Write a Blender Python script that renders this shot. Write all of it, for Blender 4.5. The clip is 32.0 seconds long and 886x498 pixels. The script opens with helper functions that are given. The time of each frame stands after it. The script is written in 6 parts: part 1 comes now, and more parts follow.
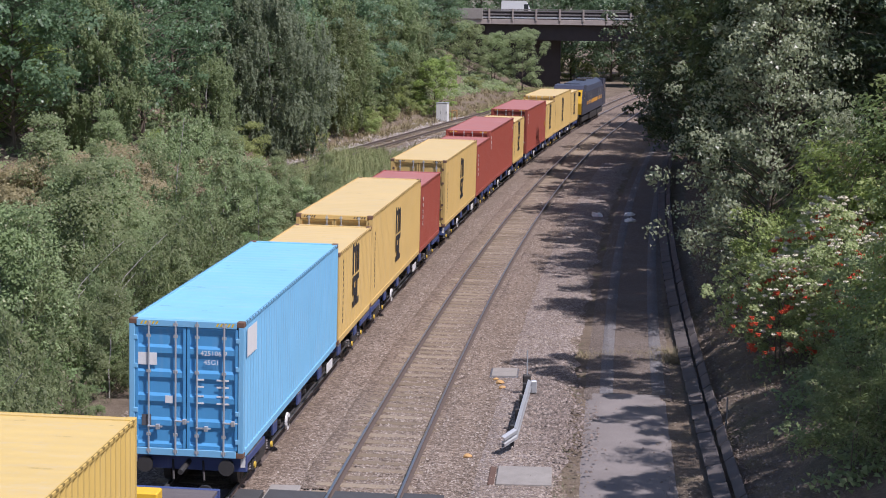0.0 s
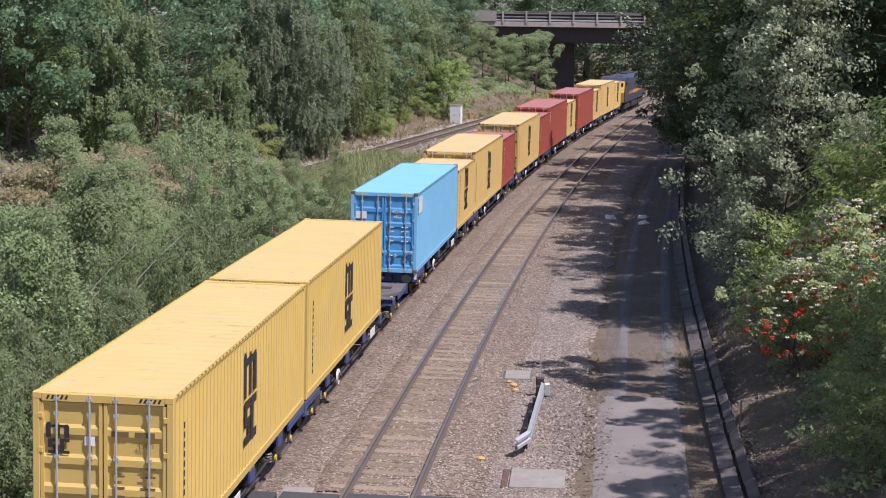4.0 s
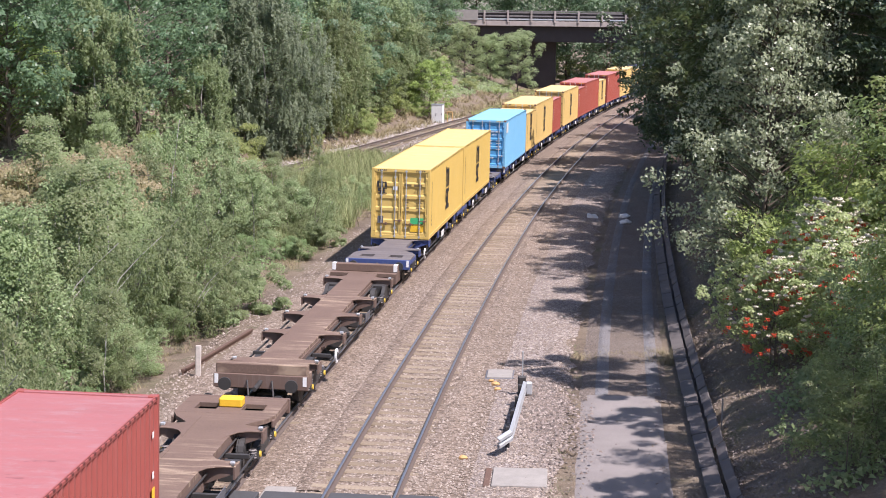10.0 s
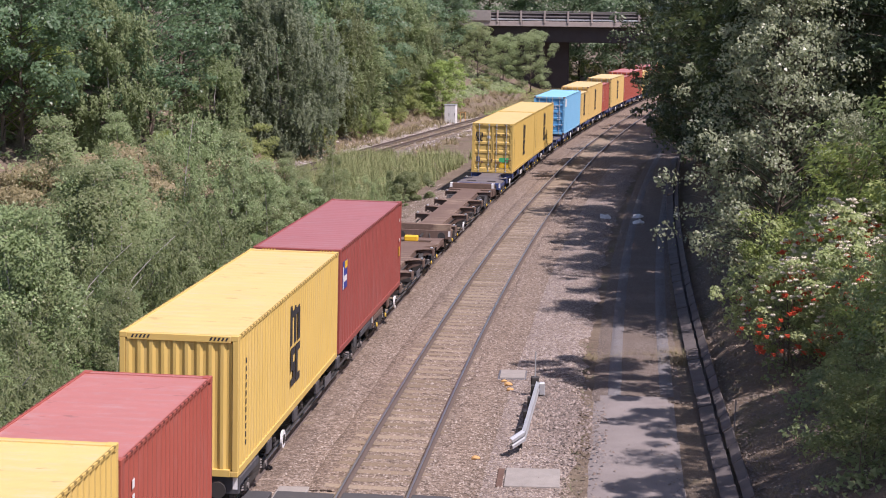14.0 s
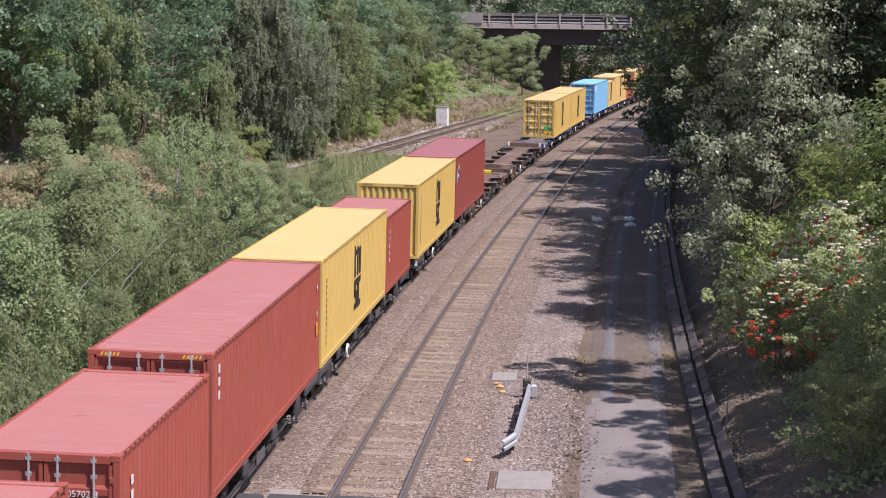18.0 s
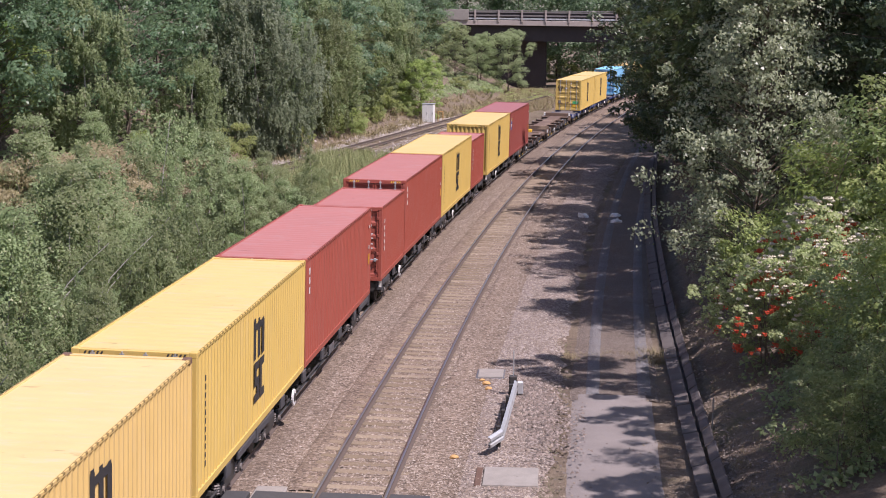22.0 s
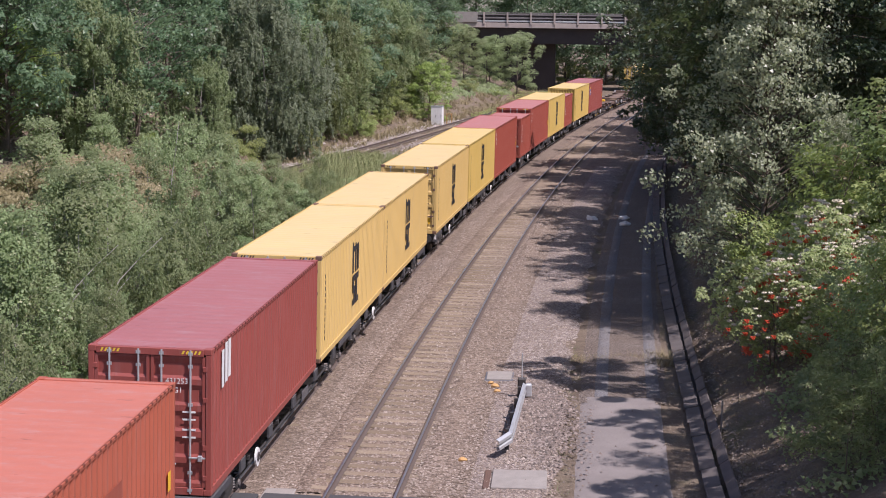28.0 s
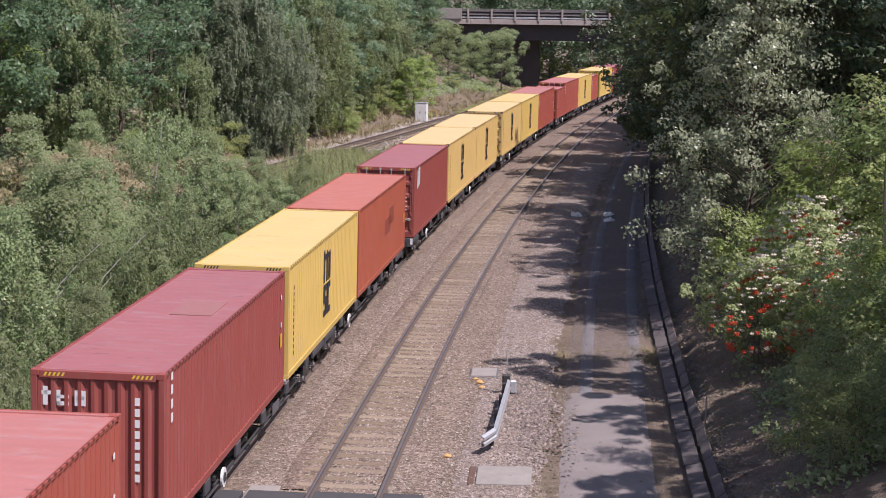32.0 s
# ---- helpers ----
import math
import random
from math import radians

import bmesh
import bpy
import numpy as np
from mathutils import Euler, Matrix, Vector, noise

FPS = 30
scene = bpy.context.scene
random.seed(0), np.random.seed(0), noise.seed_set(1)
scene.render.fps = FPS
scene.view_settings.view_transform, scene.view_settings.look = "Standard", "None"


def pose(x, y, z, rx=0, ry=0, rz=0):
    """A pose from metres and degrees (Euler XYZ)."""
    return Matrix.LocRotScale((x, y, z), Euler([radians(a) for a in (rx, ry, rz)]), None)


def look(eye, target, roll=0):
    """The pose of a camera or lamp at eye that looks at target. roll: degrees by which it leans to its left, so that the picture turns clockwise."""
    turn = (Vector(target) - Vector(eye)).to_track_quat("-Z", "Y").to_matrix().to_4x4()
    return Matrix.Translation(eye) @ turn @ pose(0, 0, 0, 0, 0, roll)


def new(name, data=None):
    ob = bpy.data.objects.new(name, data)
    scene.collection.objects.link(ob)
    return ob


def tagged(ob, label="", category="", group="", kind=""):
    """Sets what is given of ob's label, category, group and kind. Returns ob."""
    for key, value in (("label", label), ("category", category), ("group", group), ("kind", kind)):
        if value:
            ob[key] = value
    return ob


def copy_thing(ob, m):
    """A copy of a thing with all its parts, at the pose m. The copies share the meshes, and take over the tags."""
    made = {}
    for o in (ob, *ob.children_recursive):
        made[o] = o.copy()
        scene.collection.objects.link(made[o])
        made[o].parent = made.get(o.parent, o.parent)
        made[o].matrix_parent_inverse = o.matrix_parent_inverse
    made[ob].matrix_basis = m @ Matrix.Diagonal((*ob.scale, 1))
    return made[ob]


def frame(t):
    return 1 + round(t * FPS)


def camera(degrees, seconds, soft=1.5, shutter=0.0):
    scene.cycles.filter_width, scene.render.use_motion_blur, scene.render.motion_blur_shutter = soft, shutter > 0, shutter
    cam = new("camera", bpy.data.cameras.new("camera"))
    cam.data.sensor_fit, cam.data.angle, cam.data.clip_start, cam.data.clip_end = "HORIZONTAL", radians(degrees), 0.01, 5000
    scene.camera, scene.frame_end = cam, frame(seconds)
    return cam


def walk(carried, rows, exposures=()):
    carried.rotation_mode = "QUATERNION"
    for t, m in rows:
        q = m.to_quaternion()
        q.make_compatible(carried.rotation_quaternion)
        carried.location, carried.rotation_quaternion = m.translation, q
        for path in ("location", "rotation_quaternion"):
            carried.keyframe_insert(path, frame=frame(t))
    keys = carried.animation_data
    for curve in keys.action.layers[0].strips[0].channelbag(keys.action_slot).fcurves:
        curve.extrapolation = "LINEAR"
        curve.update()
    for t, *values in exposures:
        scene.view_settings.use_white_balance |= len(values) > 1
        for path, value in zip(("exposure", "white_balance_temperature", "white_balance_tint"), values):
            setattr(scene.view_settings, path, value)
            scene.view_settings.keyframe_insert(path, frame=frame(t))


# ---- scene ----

# Camera: hand-held on an overbridge, 10.2 m above the rails, only turning.
LENS = 3000.0 / 1568.0                      # focal length over picture width
cam = camera(math.degrees(2 * math.atan(0.5 / LENS)), 32.0, soft=1.0)


def aim(right, down):
    """The pose with the picture slid right and down by that many 1568ths of its width from the rest pose."""
    return pose(0, 0, 10.2, 82.1 + math.degrees(down / 3000), 0, math.degrees(right / 3000))


walk(cam, [
    (0, aim(22.9, -1.9)), (0.5, aim(21.8, -0.3)), (1, aim(21.8, 3.1)), (1.5, aim(26.0, 2.6)), (2, aim(31.2, 4.5)), (2.5, aim(36.5, 4.3)), (3, aim(36.7, 2.6)),
    (3.5, aim(39.3, 2.8)), (5.5, aim(68.9, 0.1)), (6, aim(68.5, 3.1)), (6.5, aim(53.9, 4.1)), (7, aim(38.1, 4.1)), (7.5, aim(22.2, 2.9)), (8, aim(10.4, 0.1)),
    (8.5, aim(1.3, -0.9)), (9, aim(0.0, 0.0)), (9.5, aim(4.2, 0.2)), (10, aim(14.5, 0.8)), (10.5, aim(23.7, -0.7)), (11, aim(29.0, 1.1)), (11.5, aim(33.6, 2.6)),
    (12, aim(35.0, 2.1)), (12.5, aim(34.4, 0.4)), (13, aim(34.9, 2.5)), (13.5, aim(36.6, 2.6)), (14, aim(37.5, 1.3)), (14.5, aim(39.7, 7.0)), (16.5, aim(32.1, 5.7)),
    (17, aim(28.9, 4.7)), (17.5, aim(26.0, 5.7)), (18, aim(22.9, 5.7)), (18.5, aim(22.9, 5.7)), (19, aim(25.6, 5.6)), (19.5, aim(24.2, 5.2)), (20, aim(18.3, 5.7)),
    (20.5, aim(9.3, 5.4)), (21, aim(0.8, 3.5)), (21.5, aim(-1.8, -1.8)), (22, aim(-1.8, -0.1)), (22.5, aim(-0.1, -0.4)), (23, aim(1.5, -0.4)), (23.5, aim(-1.1, 2.0)),
    (24, aim(-1.5, 1.1)), (24.5, aim(-1.6, 2.6)), (25, aim(-1.6, 2.6)), (25.5, aim(-3.1, -0.4)), (27.5, aim(6.1, 1.1)), (28, aim(13.7, 4.2)), (28.5, aim(16.6, 0.6)),
    (29, aim(12.2, -0.4)), (29.5, aim(7.5, 0.9)), (30, aim(4.5, 1.1)), (30.5, aim(-1.6, 2.6)), (31, aim(-6.2, 2.6)), (31.5, aim(-10.7, 2.5)), (32, aim(-14.0, -1.9)),
], exposures=[(0, 0.08, 6150, 22), (3.5, 0.18, 6200, 22), (6, 0.35, 6250, 23), (9, 0.70, 6350, 22), (11, 0.75, 6350, 23), (12, 0.69, 6400, 25), (13, 0.46, 6450, 27), (14, 0.34, 6500, 28), (18, 0.32, 6350, 26), (20, 0.43, 6300, 26), (22, 0.33, 6450, 28), (25, 0.17, 6500, 29), (28, 0.23, 6350, 26), (29, 0.38, 6300, 25), (30, 0.40, 6350, 26), (32, 0.25, 6400, 26)])

# ---- world, sun, exposure ----
SUN_EL, SUN_AZ = radians(57), radians(127)     # azimuth clockwise from +y
world = bpy.data.worlds.new("sky")
scene.world = world
world.use_nodes = True
wn = world.node_tree.nodes
sky = wn.new("ShaderNodeTexSky")
sky.sky_type, sky.sun_disc = "NISHITA", False
sky.sun_elevation, sky.sun_rotation = SUN_EL, SUN_AZ
world.node_tree.links.new(sky.outputs[0], wn["Background"].inputs[0])
wn["Background"].inputs[1].default_value = 0.105
sun_vec = Vector((math.sin(SUN_AZ) * math.cos(SUN_EL), math.cos(SUN_AZ) * math.cos(SUN_EL), math.sin(SUN_EL)))
sun = new("sun", bpy.data.lights.new("sun", "SUN"))
sun.data.energy, sun.data.angle, sun.data.color = 5.0, radians(0.53), (1.0, 0.965, 0.92)
sun.matrix_world = look(sun_vec * 200, (0, 0, 0))

# ---- materials ----
def shader(name, rough=0.7, metal=0.0, spec=0.4):
    m = bpy.data.materials.new(name)
    m.use_nodes = True
    b = m.node_tree.nodes["Principled BSDF"]
    b.inputs["Roughness"].default_value, b.inputs["Metallic"].default_value = rough, metal
    b.inputs["Specular IOR Level"].default_value = spec
    return m, m.node_tree.nodes, m.node_tree.links, b


def coords(n, l, scale=(1, 1, 1), space="Object"):
    tc, mp = n.new("ShaderNodeTexCoord"), n.new("ShaderNodeMapping")
    mp.inputs["Scale"].default_value = scale
    l.new(tc.outputs[space], mp.inputs[0])
    return mp.outputs[0]


def noise_tex(n, l, vec, scale, detail=4, rough=0.6):
    t = n.new("ShaderNodeTexNoise")
    t.inputs["Scale"].default_value, t.inputs["Detail"].default_value, t.inputs["Roughness"].default_value = scale, detail, rough
    l.new(vec, t.inputs["Vector"])
    return t.outputs["Fac"]


def ramp(n, l, fac, stops):
    r = n.new("ShaderNodeValToRGB")
    while len(r.color_ramp.elements) < len(stops):
        r.color_ramp.elements.new(0.5)
    for e, (p, c) in zip(r.color_ramp.elements, stops):
        e.position, e.color = p, (*c, 1) if len(c) == 3 else c
    l.new(fac, r.inputs[0])
    return r.outputs[0]


def mix(n, l, fac, a, b, mode="MIX"):
    x = n.new("ShaderNodeMix")
    x.data_type, x.blend_type = "RGBA", mode
    for v, i in ((fac, 0), (a, 6), (b, 7)):
        if hasattr(v, "links"):
            l.new(v, x.inputs[i])
        else:
            x.inputs[i].default_value = v if i == 0 else (*v, 1)
    return x.outputs[2]


def bump(n, l, b, height, strength=0.4, dist=0.02):
    k = n.new("ShaderNodeBump")
    k.inputs["Strength"].default_value, k.inputs["Distance"].default_value = strength, dist
    l.new(height, k.inputs["Height"])
    l.new(k.outputs[0], b.inputs["Normal"])


def tint(c, k):
    return tuple(min(1, v * k) for v in c)


def plain(name, c, rough=0.6, metal=0.0, var=0.25, scale=6.0, grain=60.0, bumpy=0.15, space="Object"):
    """A surface of one colour with stains at two scales and fine grain."""
    m, n, l, b = shader(name, rough, metal)
    v = coords(n, l, space=space)
    a, g = noise_tex(n, l, v, scale), noise_tex(n, l, v, grain, 2)
    col = mix(n, l, a, tint(c, 1 - var), tint(c, 1 + var))
    col = mix(n, l, 0.25, col, ramp(n, l, g, [(0.3, tint(c, 0.7)), (0.7, tint(c, 1.25))]))
    l.new(col, b.inputs["Base Color"])
    if bumpy:
        bump(n, l, b, g, bumpy, 0.01)
    return m


def container_paint(name, c, roof_fade=0.0, rust=0.5, rough=0.5, space="Object"):
    """Weathered marine paint: faded cloudy colour, downward streaks, specks of rust."""
    m, n, l, b = shader(name, rough, 0.0, 0.45)
    v = coords(n, l, space=space)
    info = n.new("ShaderNodeObjectInfo")
    add = n.new("ShaderNodeVectorMath")
    l.new(v, add.inputs[0])
    mul = n.new("ShaderNodeMath")
    mul.operation = "MULTIPLY"
    l.new(info.outputs["Random"], mul.inputs[0])
    mul.inputs[1].default_value = 37.0
    l.new(mul.outputs[0], add.inputs[1])
    v = add.outputs[0]
    cloud = noise_tex(n, l, v, 0.7, 5)
    col = mix(n, l, cloud, tint(c, 0.88), tint(c, 1.1))
    mp = n.new("ShaderNodeMapping")
    mp.inputs["Scale"].default_value = (5, 5, 0.35)
    l.new(v, mp.inputs[0])
    streak = noise_tex(n, l, mp.outputs[0], 1.6, 5, 0.7)
    sf = ramp(n, l, streak, [(0.52, (0, 0, 0)), (0.75, (1, 1, 1))])
    grey = sum(c) / 3
    faded = tuple(0.6 * x + 0.4 * (0.25 + 0.5 * grey) for x in c)
    sm = n.new("ShaderNodeMath")
    sm.operation = "MULTIPLY"
    l.new(sf, sm.inputs[0])
    sm.inputs[1].default_value = 0.35
    col = mix(n, l, sm.outputs[0], col, faded)
    speck = noise_tex(n, l, v, 3.2, 8, 0.75)
    rf = ramp(n, l, speck, [(0.70 - 0.05 * rust, (0, 0, 0)), (0.78 - 0.05 * rust, (1, 1, 1))])
    rm = n.new("ShaderNodeMath")
    rm.operation = "MULTIPLY"
    l.new(rf, rm.inputs[0])
    rm.inputs[1].default_value = 0.8 * rust
    col = mix(n, l, rm.outputs[0], col, (0.13, 0.06, 0.035))
    if roof_fade:
        wide = n.new("ShaderNodeMapping")
        wide.inputs["Scale"].default_value = (0.5, 1.6, 1.0)
        l.new(v, wide.inputs[0])
        scuff = noise_tex(n, l, wide.outputs[0], 1.9, 9, 0.8)
        pale = tuple(0.55 * x + 0.45 * (0.3 + 0.4 * grey) for x in c)
        col = mix(n, l, ramp(n, l, scuff, [(0.52, (0, 0, 0)), (0.72, (roof_fade,) * 3)]), col, pale)
        spots = n.new("ShaderNodeMapping")
        spots.inputs["Scale"].default_value = (1.3, 3.2, 1.0)
        l.new(v, spots.inputs[0])
        stain = noise_tex(n, l, spots.outputs[0], 1.1, 4, 0.6)
        col = mix(n, l, ramp(n, l, stain, [(0.655, (0, 0, 0)), (0.69, (0.8 * roof_fade,) * 3)]), col, tint(c, 0.55))
    l.new(col, b.inputs["Base Color"])
    bump(n, l, b, cloud, 0.08, 0.03)
    return m


def deck_mat(name, c, scuff):
    """Dusty steel deck, scuffed across by the boxes that were landed on it."""
    m, n, l, b = shader(name, 0.8, 0.0, 0.35)
    v = coords(n, l)
    cloud, grain = noise_tex(n, l, v, 0.9, 6), noise_tex(n, l, v, 22, 5, 0.7)
    col = mix(n, l, cloud, tint(c, 0.78), tint(c, 1.28))
    col = mix(n, l, ramp(n, l, grain, [(0.4, (0, 0, 0)), (0.75, (0.5, 0.5, 0.5))]), col, tint(c, 0.55))
    mp = n.new("ShaderNodeMapping")
    mp.inputs["Scale"].default_value = (0.7, 9.0, 1.0)
    l.new(v, mp.inputs[0])
    band = ramp(n, l, noise_tex(n, l, mp.outputs[0], 0.8, 4, 0.7), [(0.50, (0, 0, 0)), (0.62, (0.8, 0.8, 0.8))])
    area = ramp(n, l, noise_tex(n, l, v, 0.35, 2), [(0.46, (0, 0, 0)), (0.62, (1, 1, 1))])
    col = mix(n, l, mix(n, l, 1.0, band, area, "MULTIPLY"), col, scuff)
    l.new(col, b.inputs["Base Color"])
    bump(n, l, b, grain, 0.2, 0.01)
    return m


def leaf_mat(name, dark, light, sere_glint=None, gloss=0.5, trans=0.5):
    """Leaves: green varied leaf by leaf and tree by tree, light shining through."""
    m, n, l, b = shader(name, gloss, 0.0, 0.35)
    geo, info = n.new("ShaderNodeNewGeometry"), n.new("ShaderNodeObjectInfo")
    v = coords(n, l)
    big = noise_tex(n, l, v, 0.9, 3)
    stops = [(0.0, tint(dark, 0.8)), (0.5, dark), (0.93, light)]
    # Palest blades: sere leaves, and sun glints put into the colour.
    stops += [(1.0, sere_glint)] if sere_glint else []
    col = ramp(n, l, geo.outputs["Random Per Island"], stops)
    col = mix(n, l, ramp(n, l, big, [(0.35, (0, 0, 0)), (0.65, (0.55, 0.55, 0.55))]), col, light)
    hsv = n.new("ShaderNodeHueSaturation")
    for i, (lo, hi) in ((0, (0.485, 0.515)), (2, (0.8, 1.2))):
        mr = n.new("ShaderNodeMapRange")
        mr.inputs[3].default_value, mr.inputs[4].default_value = lo, hi
        l.new(info.outputs["Random"], mr.inputs[0])
        l.new(mr.outputs[0], hsv.inputs[i])
    l.new(col, hsv.inputs[4])
    l.new(hsv.outputs[0], b.inputs["Base Color"])
    tr = n.new("ShaderNodeBsdfTranslucent")
    warm = mix(n, l, 0.35, hsv.outputs[0], (0.22, 0.28, 0.06))
    l.new(warm, tr.inputs[0])
    mx = n.new("ShaderNodeMixShader")
    mx.inputs[0].default_value = trans
    l.new(b.outputs[0], mx.inputs[1])
    l.new(tr.outputs[0], mx.inputs[2])
    l.new(mx.outputs[0], n["Material Output"].inputs[0])
    return m


def ground_mat():
    """Dry earth with litter, dead grass and green patches."""
    m, n, l, b = shader("dry_earth", 0.95, 0.0, 0.2)
    v = coords(n, l)
    a, f, g = noise_tex(n, l, v, 0.35, 5), noise_tex(n, l, v, 3.5, 6, 0.7), noise_tex(n, l, v, 28, 4, 0.7)
    col = ramp(n, l, a, [(0.35, (0.13, 0.10, 0.075)), (0.55, (0.215, 0.17, 0.125)), (0.72, (0.10, 0.105, 0.05))])
    col = mix(n, l, ramp(n, l, f, [(0.45, (0, 0, 0)), (0.7, (0.7, 0.7, 0.7))]), col, (0.29, 0.235, 0.175))
    col = mix(n, l, ramp(n, l, g, [(0.42, (0, 0, 0)), (0.62, (0.6, 0.6, 0.6))]), col, (0.07, 0.05, 0.035))
    l.new(col, b.inputs["Base Color"])
    bump(n, l, b, g, 0.8, 0.05)
    return m


def stone_mat(name, stops, cell=18.0):
    """Crushed stone: every stone its own shade, dark gaps between."""
    m, n, l, b = shader(name, 0.9, 0.0, 0.25)
    v = coords(n, l)
    vo, ve = n.new("ShaderNodeTexVoronoi"), n.new("ShaderNodeTexVoronoi")
    ve.feature = "DISTANCE_TO_EDGE"
    for t in (vo, ve):
        t.inputs["Scale"].default_value = cell
        l.new(v, t.inputs["Vector"])
    sep = n.new("ShaderNodeSeparateColor")
    l.new(vo.outputs["Color"], sep.inputs[0])
    col = ramp(n, l, sep.outputs[0], stops)
    big = noise_tex(n, l, v, 0.6, 5)
    col = mix(n, l, ramp(n, l, big, [(0.35, (0, 0, 0)), (0.7, (0.45, 0.45, 0.45))]), col, (0.14, 0.105, 0.08))
    gap = ramp(n, l, ve.outputs["Distance"], [(0.0, (0.5, 0.5, 0.5)), (0.12, (1, 1, 1))])
    col = mix(n, l, 1.0, col, gap, "MULTIPLY")
    l.new(col, b.inputs["Base Color"])
    bump(n, l, b, ve.outputs["Distance"], 0.7, 0.05)
    return m


def island_mat(name, stops, rough=0.85):
    m, n, l, b = shader(name, rough, 0.0, 0.3)
    geo = n.new("ShaderNodeNewGeometry")
    col = ramp(n, l, geo.outputs["Random Per Island"], stops)
    g = noise_tex(n, l, coords(n, l), 40, 3)
    col = mix(n, l, 0.3, col, ramp(n, l, g, [(0.3, (0.08, 0.07, 0.06)), (0.75, (0.5, 0.45, 0.4))]))
    l.new(col, b.inputs["Base Color"])
    return m


def tarmac_mat():
    m, n, l, b = shader("worn_tarmac", 0.9, 0.0, 0.3)
    v = coords(n, l)
    a, g = noise_tex(n, l, v, 0.8, 6), noise_tex(n, l, v, 90, 3)
    col = ramp(n, l, a, [(0.3, (0.170, 0.146, 0.132)), (0.7, (0.245, 0.215, 0.198))])
    col = mix(n, l, 0.35, col, ramp(n, l, g, [(0.3, (0.12, 0.11, 0.105)), (0.7, (0.30, 0.28, 0.27))]))
    l.new(col, b.inputs["Base Color"])
    bump(n, l, b, g, 0.4, 0.01)
    return m


def sleeper_mat():
    m, n, l, b = shader("dusty_sleeper", 0.9, 0.0, 0.2)
    info = n.new("ShaderNodeObjectInfo")
    v = coords(n, l)
    col = ramp(n, l, info.outputs["Random"], [(0.0, (0.19, 0.15, 0.105)), (0.5, (0.25, 0.20, 0.145)), (1.0, (0.30, 0.245, 0.18))])
    g = noise_tex(n, l, v, 14, 6, 0.7)
    col = mix(n, l, ramp(n, l, g, [(0.45, (0, 0, 0)), (0.75, (0.7, 0.7, 0.7))]), col, (0.12, 0.09, 0.065))
    l.new(col, b.inputs["Base Color"])
    bump(n, l, b, g, 0.5, 0.02)
    return m


EARTH = ground_mat()
BALLAST = stone_mat("ballast", [(0.0, (0.115, 0.086, 0.065)), (0.35, (0.208, 0.157, 0.120)), (0.7, (0.283, 0.222, 0.172)), (1.0, (0.385, 0.318, 0.262))], 15)
BALLAST_PALE = stone_mat("pale_ballast", [(0.0, (0.135, 0.105, 0.088)), (0.35, (0.262, 0.214, 0.186)), (0.7, (0.350, 0.295, 0.262)), (1.0, (0.480, 0.425, 0.392))], 17)
STONES = island_mat("loose_ballast", [(0.0, (0.130, 0.096, 0.074)), (0.4, (0.246, 0.186, 0.142)), (0.8, (0.340, 0.274, 0.220)), (1.0, (0.470, 0.405, 0.350))])
TARMAC = tarmac_mat()
RUT = stone_mat("worn_rut", [(0.0, (0.15, 0.145, 0.15)), (0.4, (0.21, 0.205, 0.21)), (0.9, (0.26, 0.255, 0.26)), (1.0, (0.30, 0.28, 0.27))], 30)
DIRT = stone_mat("trodden_dirt", [(0.0, (0.12, 0.095, 0.08)), (0.4, (0.19, 0.155, 0.13)), (0.9, (0.24, 0.20, 0.17)), (1.0, (0.33, 0.29, 0.26))], 26)
SLEEPER = sleeper_mat()
RAIL_TOP = plain("polished_rail_head", (0.55, 0.55, 0.57), 0.42, 1.0, 0.1)
RAIL_SIDE = plain("rusty_rail_web", (0.135, 0.105, 0.09), 0.75, 0.2, 0.3)
RUST = plain("rust", (0.125, 0.075, 0.055), 0.85, 0.1, 0.35)
OLD_RAIL = plain("dull_brown_rail", (0.105, 0.082, 0.068), 0.9, 0.0, 0.3)
CONCRETE = plain("weathered_concrete", (0.27, 0.25, 0.225), 0.9, 0.0, 0.35, 3.0, 30)
DARKWOOD = plain("old_timber", (0.12, 0.105, 0.095), 0.85, 0.0, 0.35, 3.0, 40, 0.4)
# Kerb concrete: dirt, and the shade of the bank put into the colour.
KERB_GREY = plain("dirty_shaded_kerb_concrete", (0.112, 0.098, 0.092), 0.9, 0.0, 0.6, 2.0, 30, 0.4)
RUBBER = plain("dark_rubber_board", (0.06, 0.06, 0.062), 0.8, 0.0, 0.3, 3.0)
PEELING = plain("peeling_white_paint", (0.50, 0.45, 0.40), 0.8, 0.0, 0.45, 9.0, 40)
GALV = plain("galvanised_steel", (0.55, 0.57, 0.58), 0.45, 0.6, 0.15, 4.0)
WHITE = plain("white_paint", (0.72, 0.72, 0.70), 0.5, 0.0, 0.08)
BLACKMARK = plain("black_paint", (0.03, 0.03, 0.032), 0.55, 0.0, 0.2)
FADEDMARK = plain("faded_dark_paint", (0.16, 0.115, 0.05), 0.6, 0.0, 0.2)
YELLOWPLATE = plain("yellow_safety_paint", (0.75, 0.45, 0.03), 0.5, 0.0, 0.15)
GREENPLATE = plain("green_placard", (0.05, 0.42, 0.16), 0.5, 0.0, 0.1)
GREYPLATE = plain("grey_plate", (0.13, 0.13, 0.14), 0.5, 0.2, 0.1)
ORANGE = plain("ochre_stone", (0.48, 0.29, 0.12), 0.85, 0.0, 0.15)
BARK = plain("bark", (0.13, 0.105, 0.08), 0.9, 0.0, 0.4, 5.0, 30, 0.6)
TWIG = plain("dark_birch_twig", (0.10, 0.085, 0.07), 0.9, 0.0, 0.3)
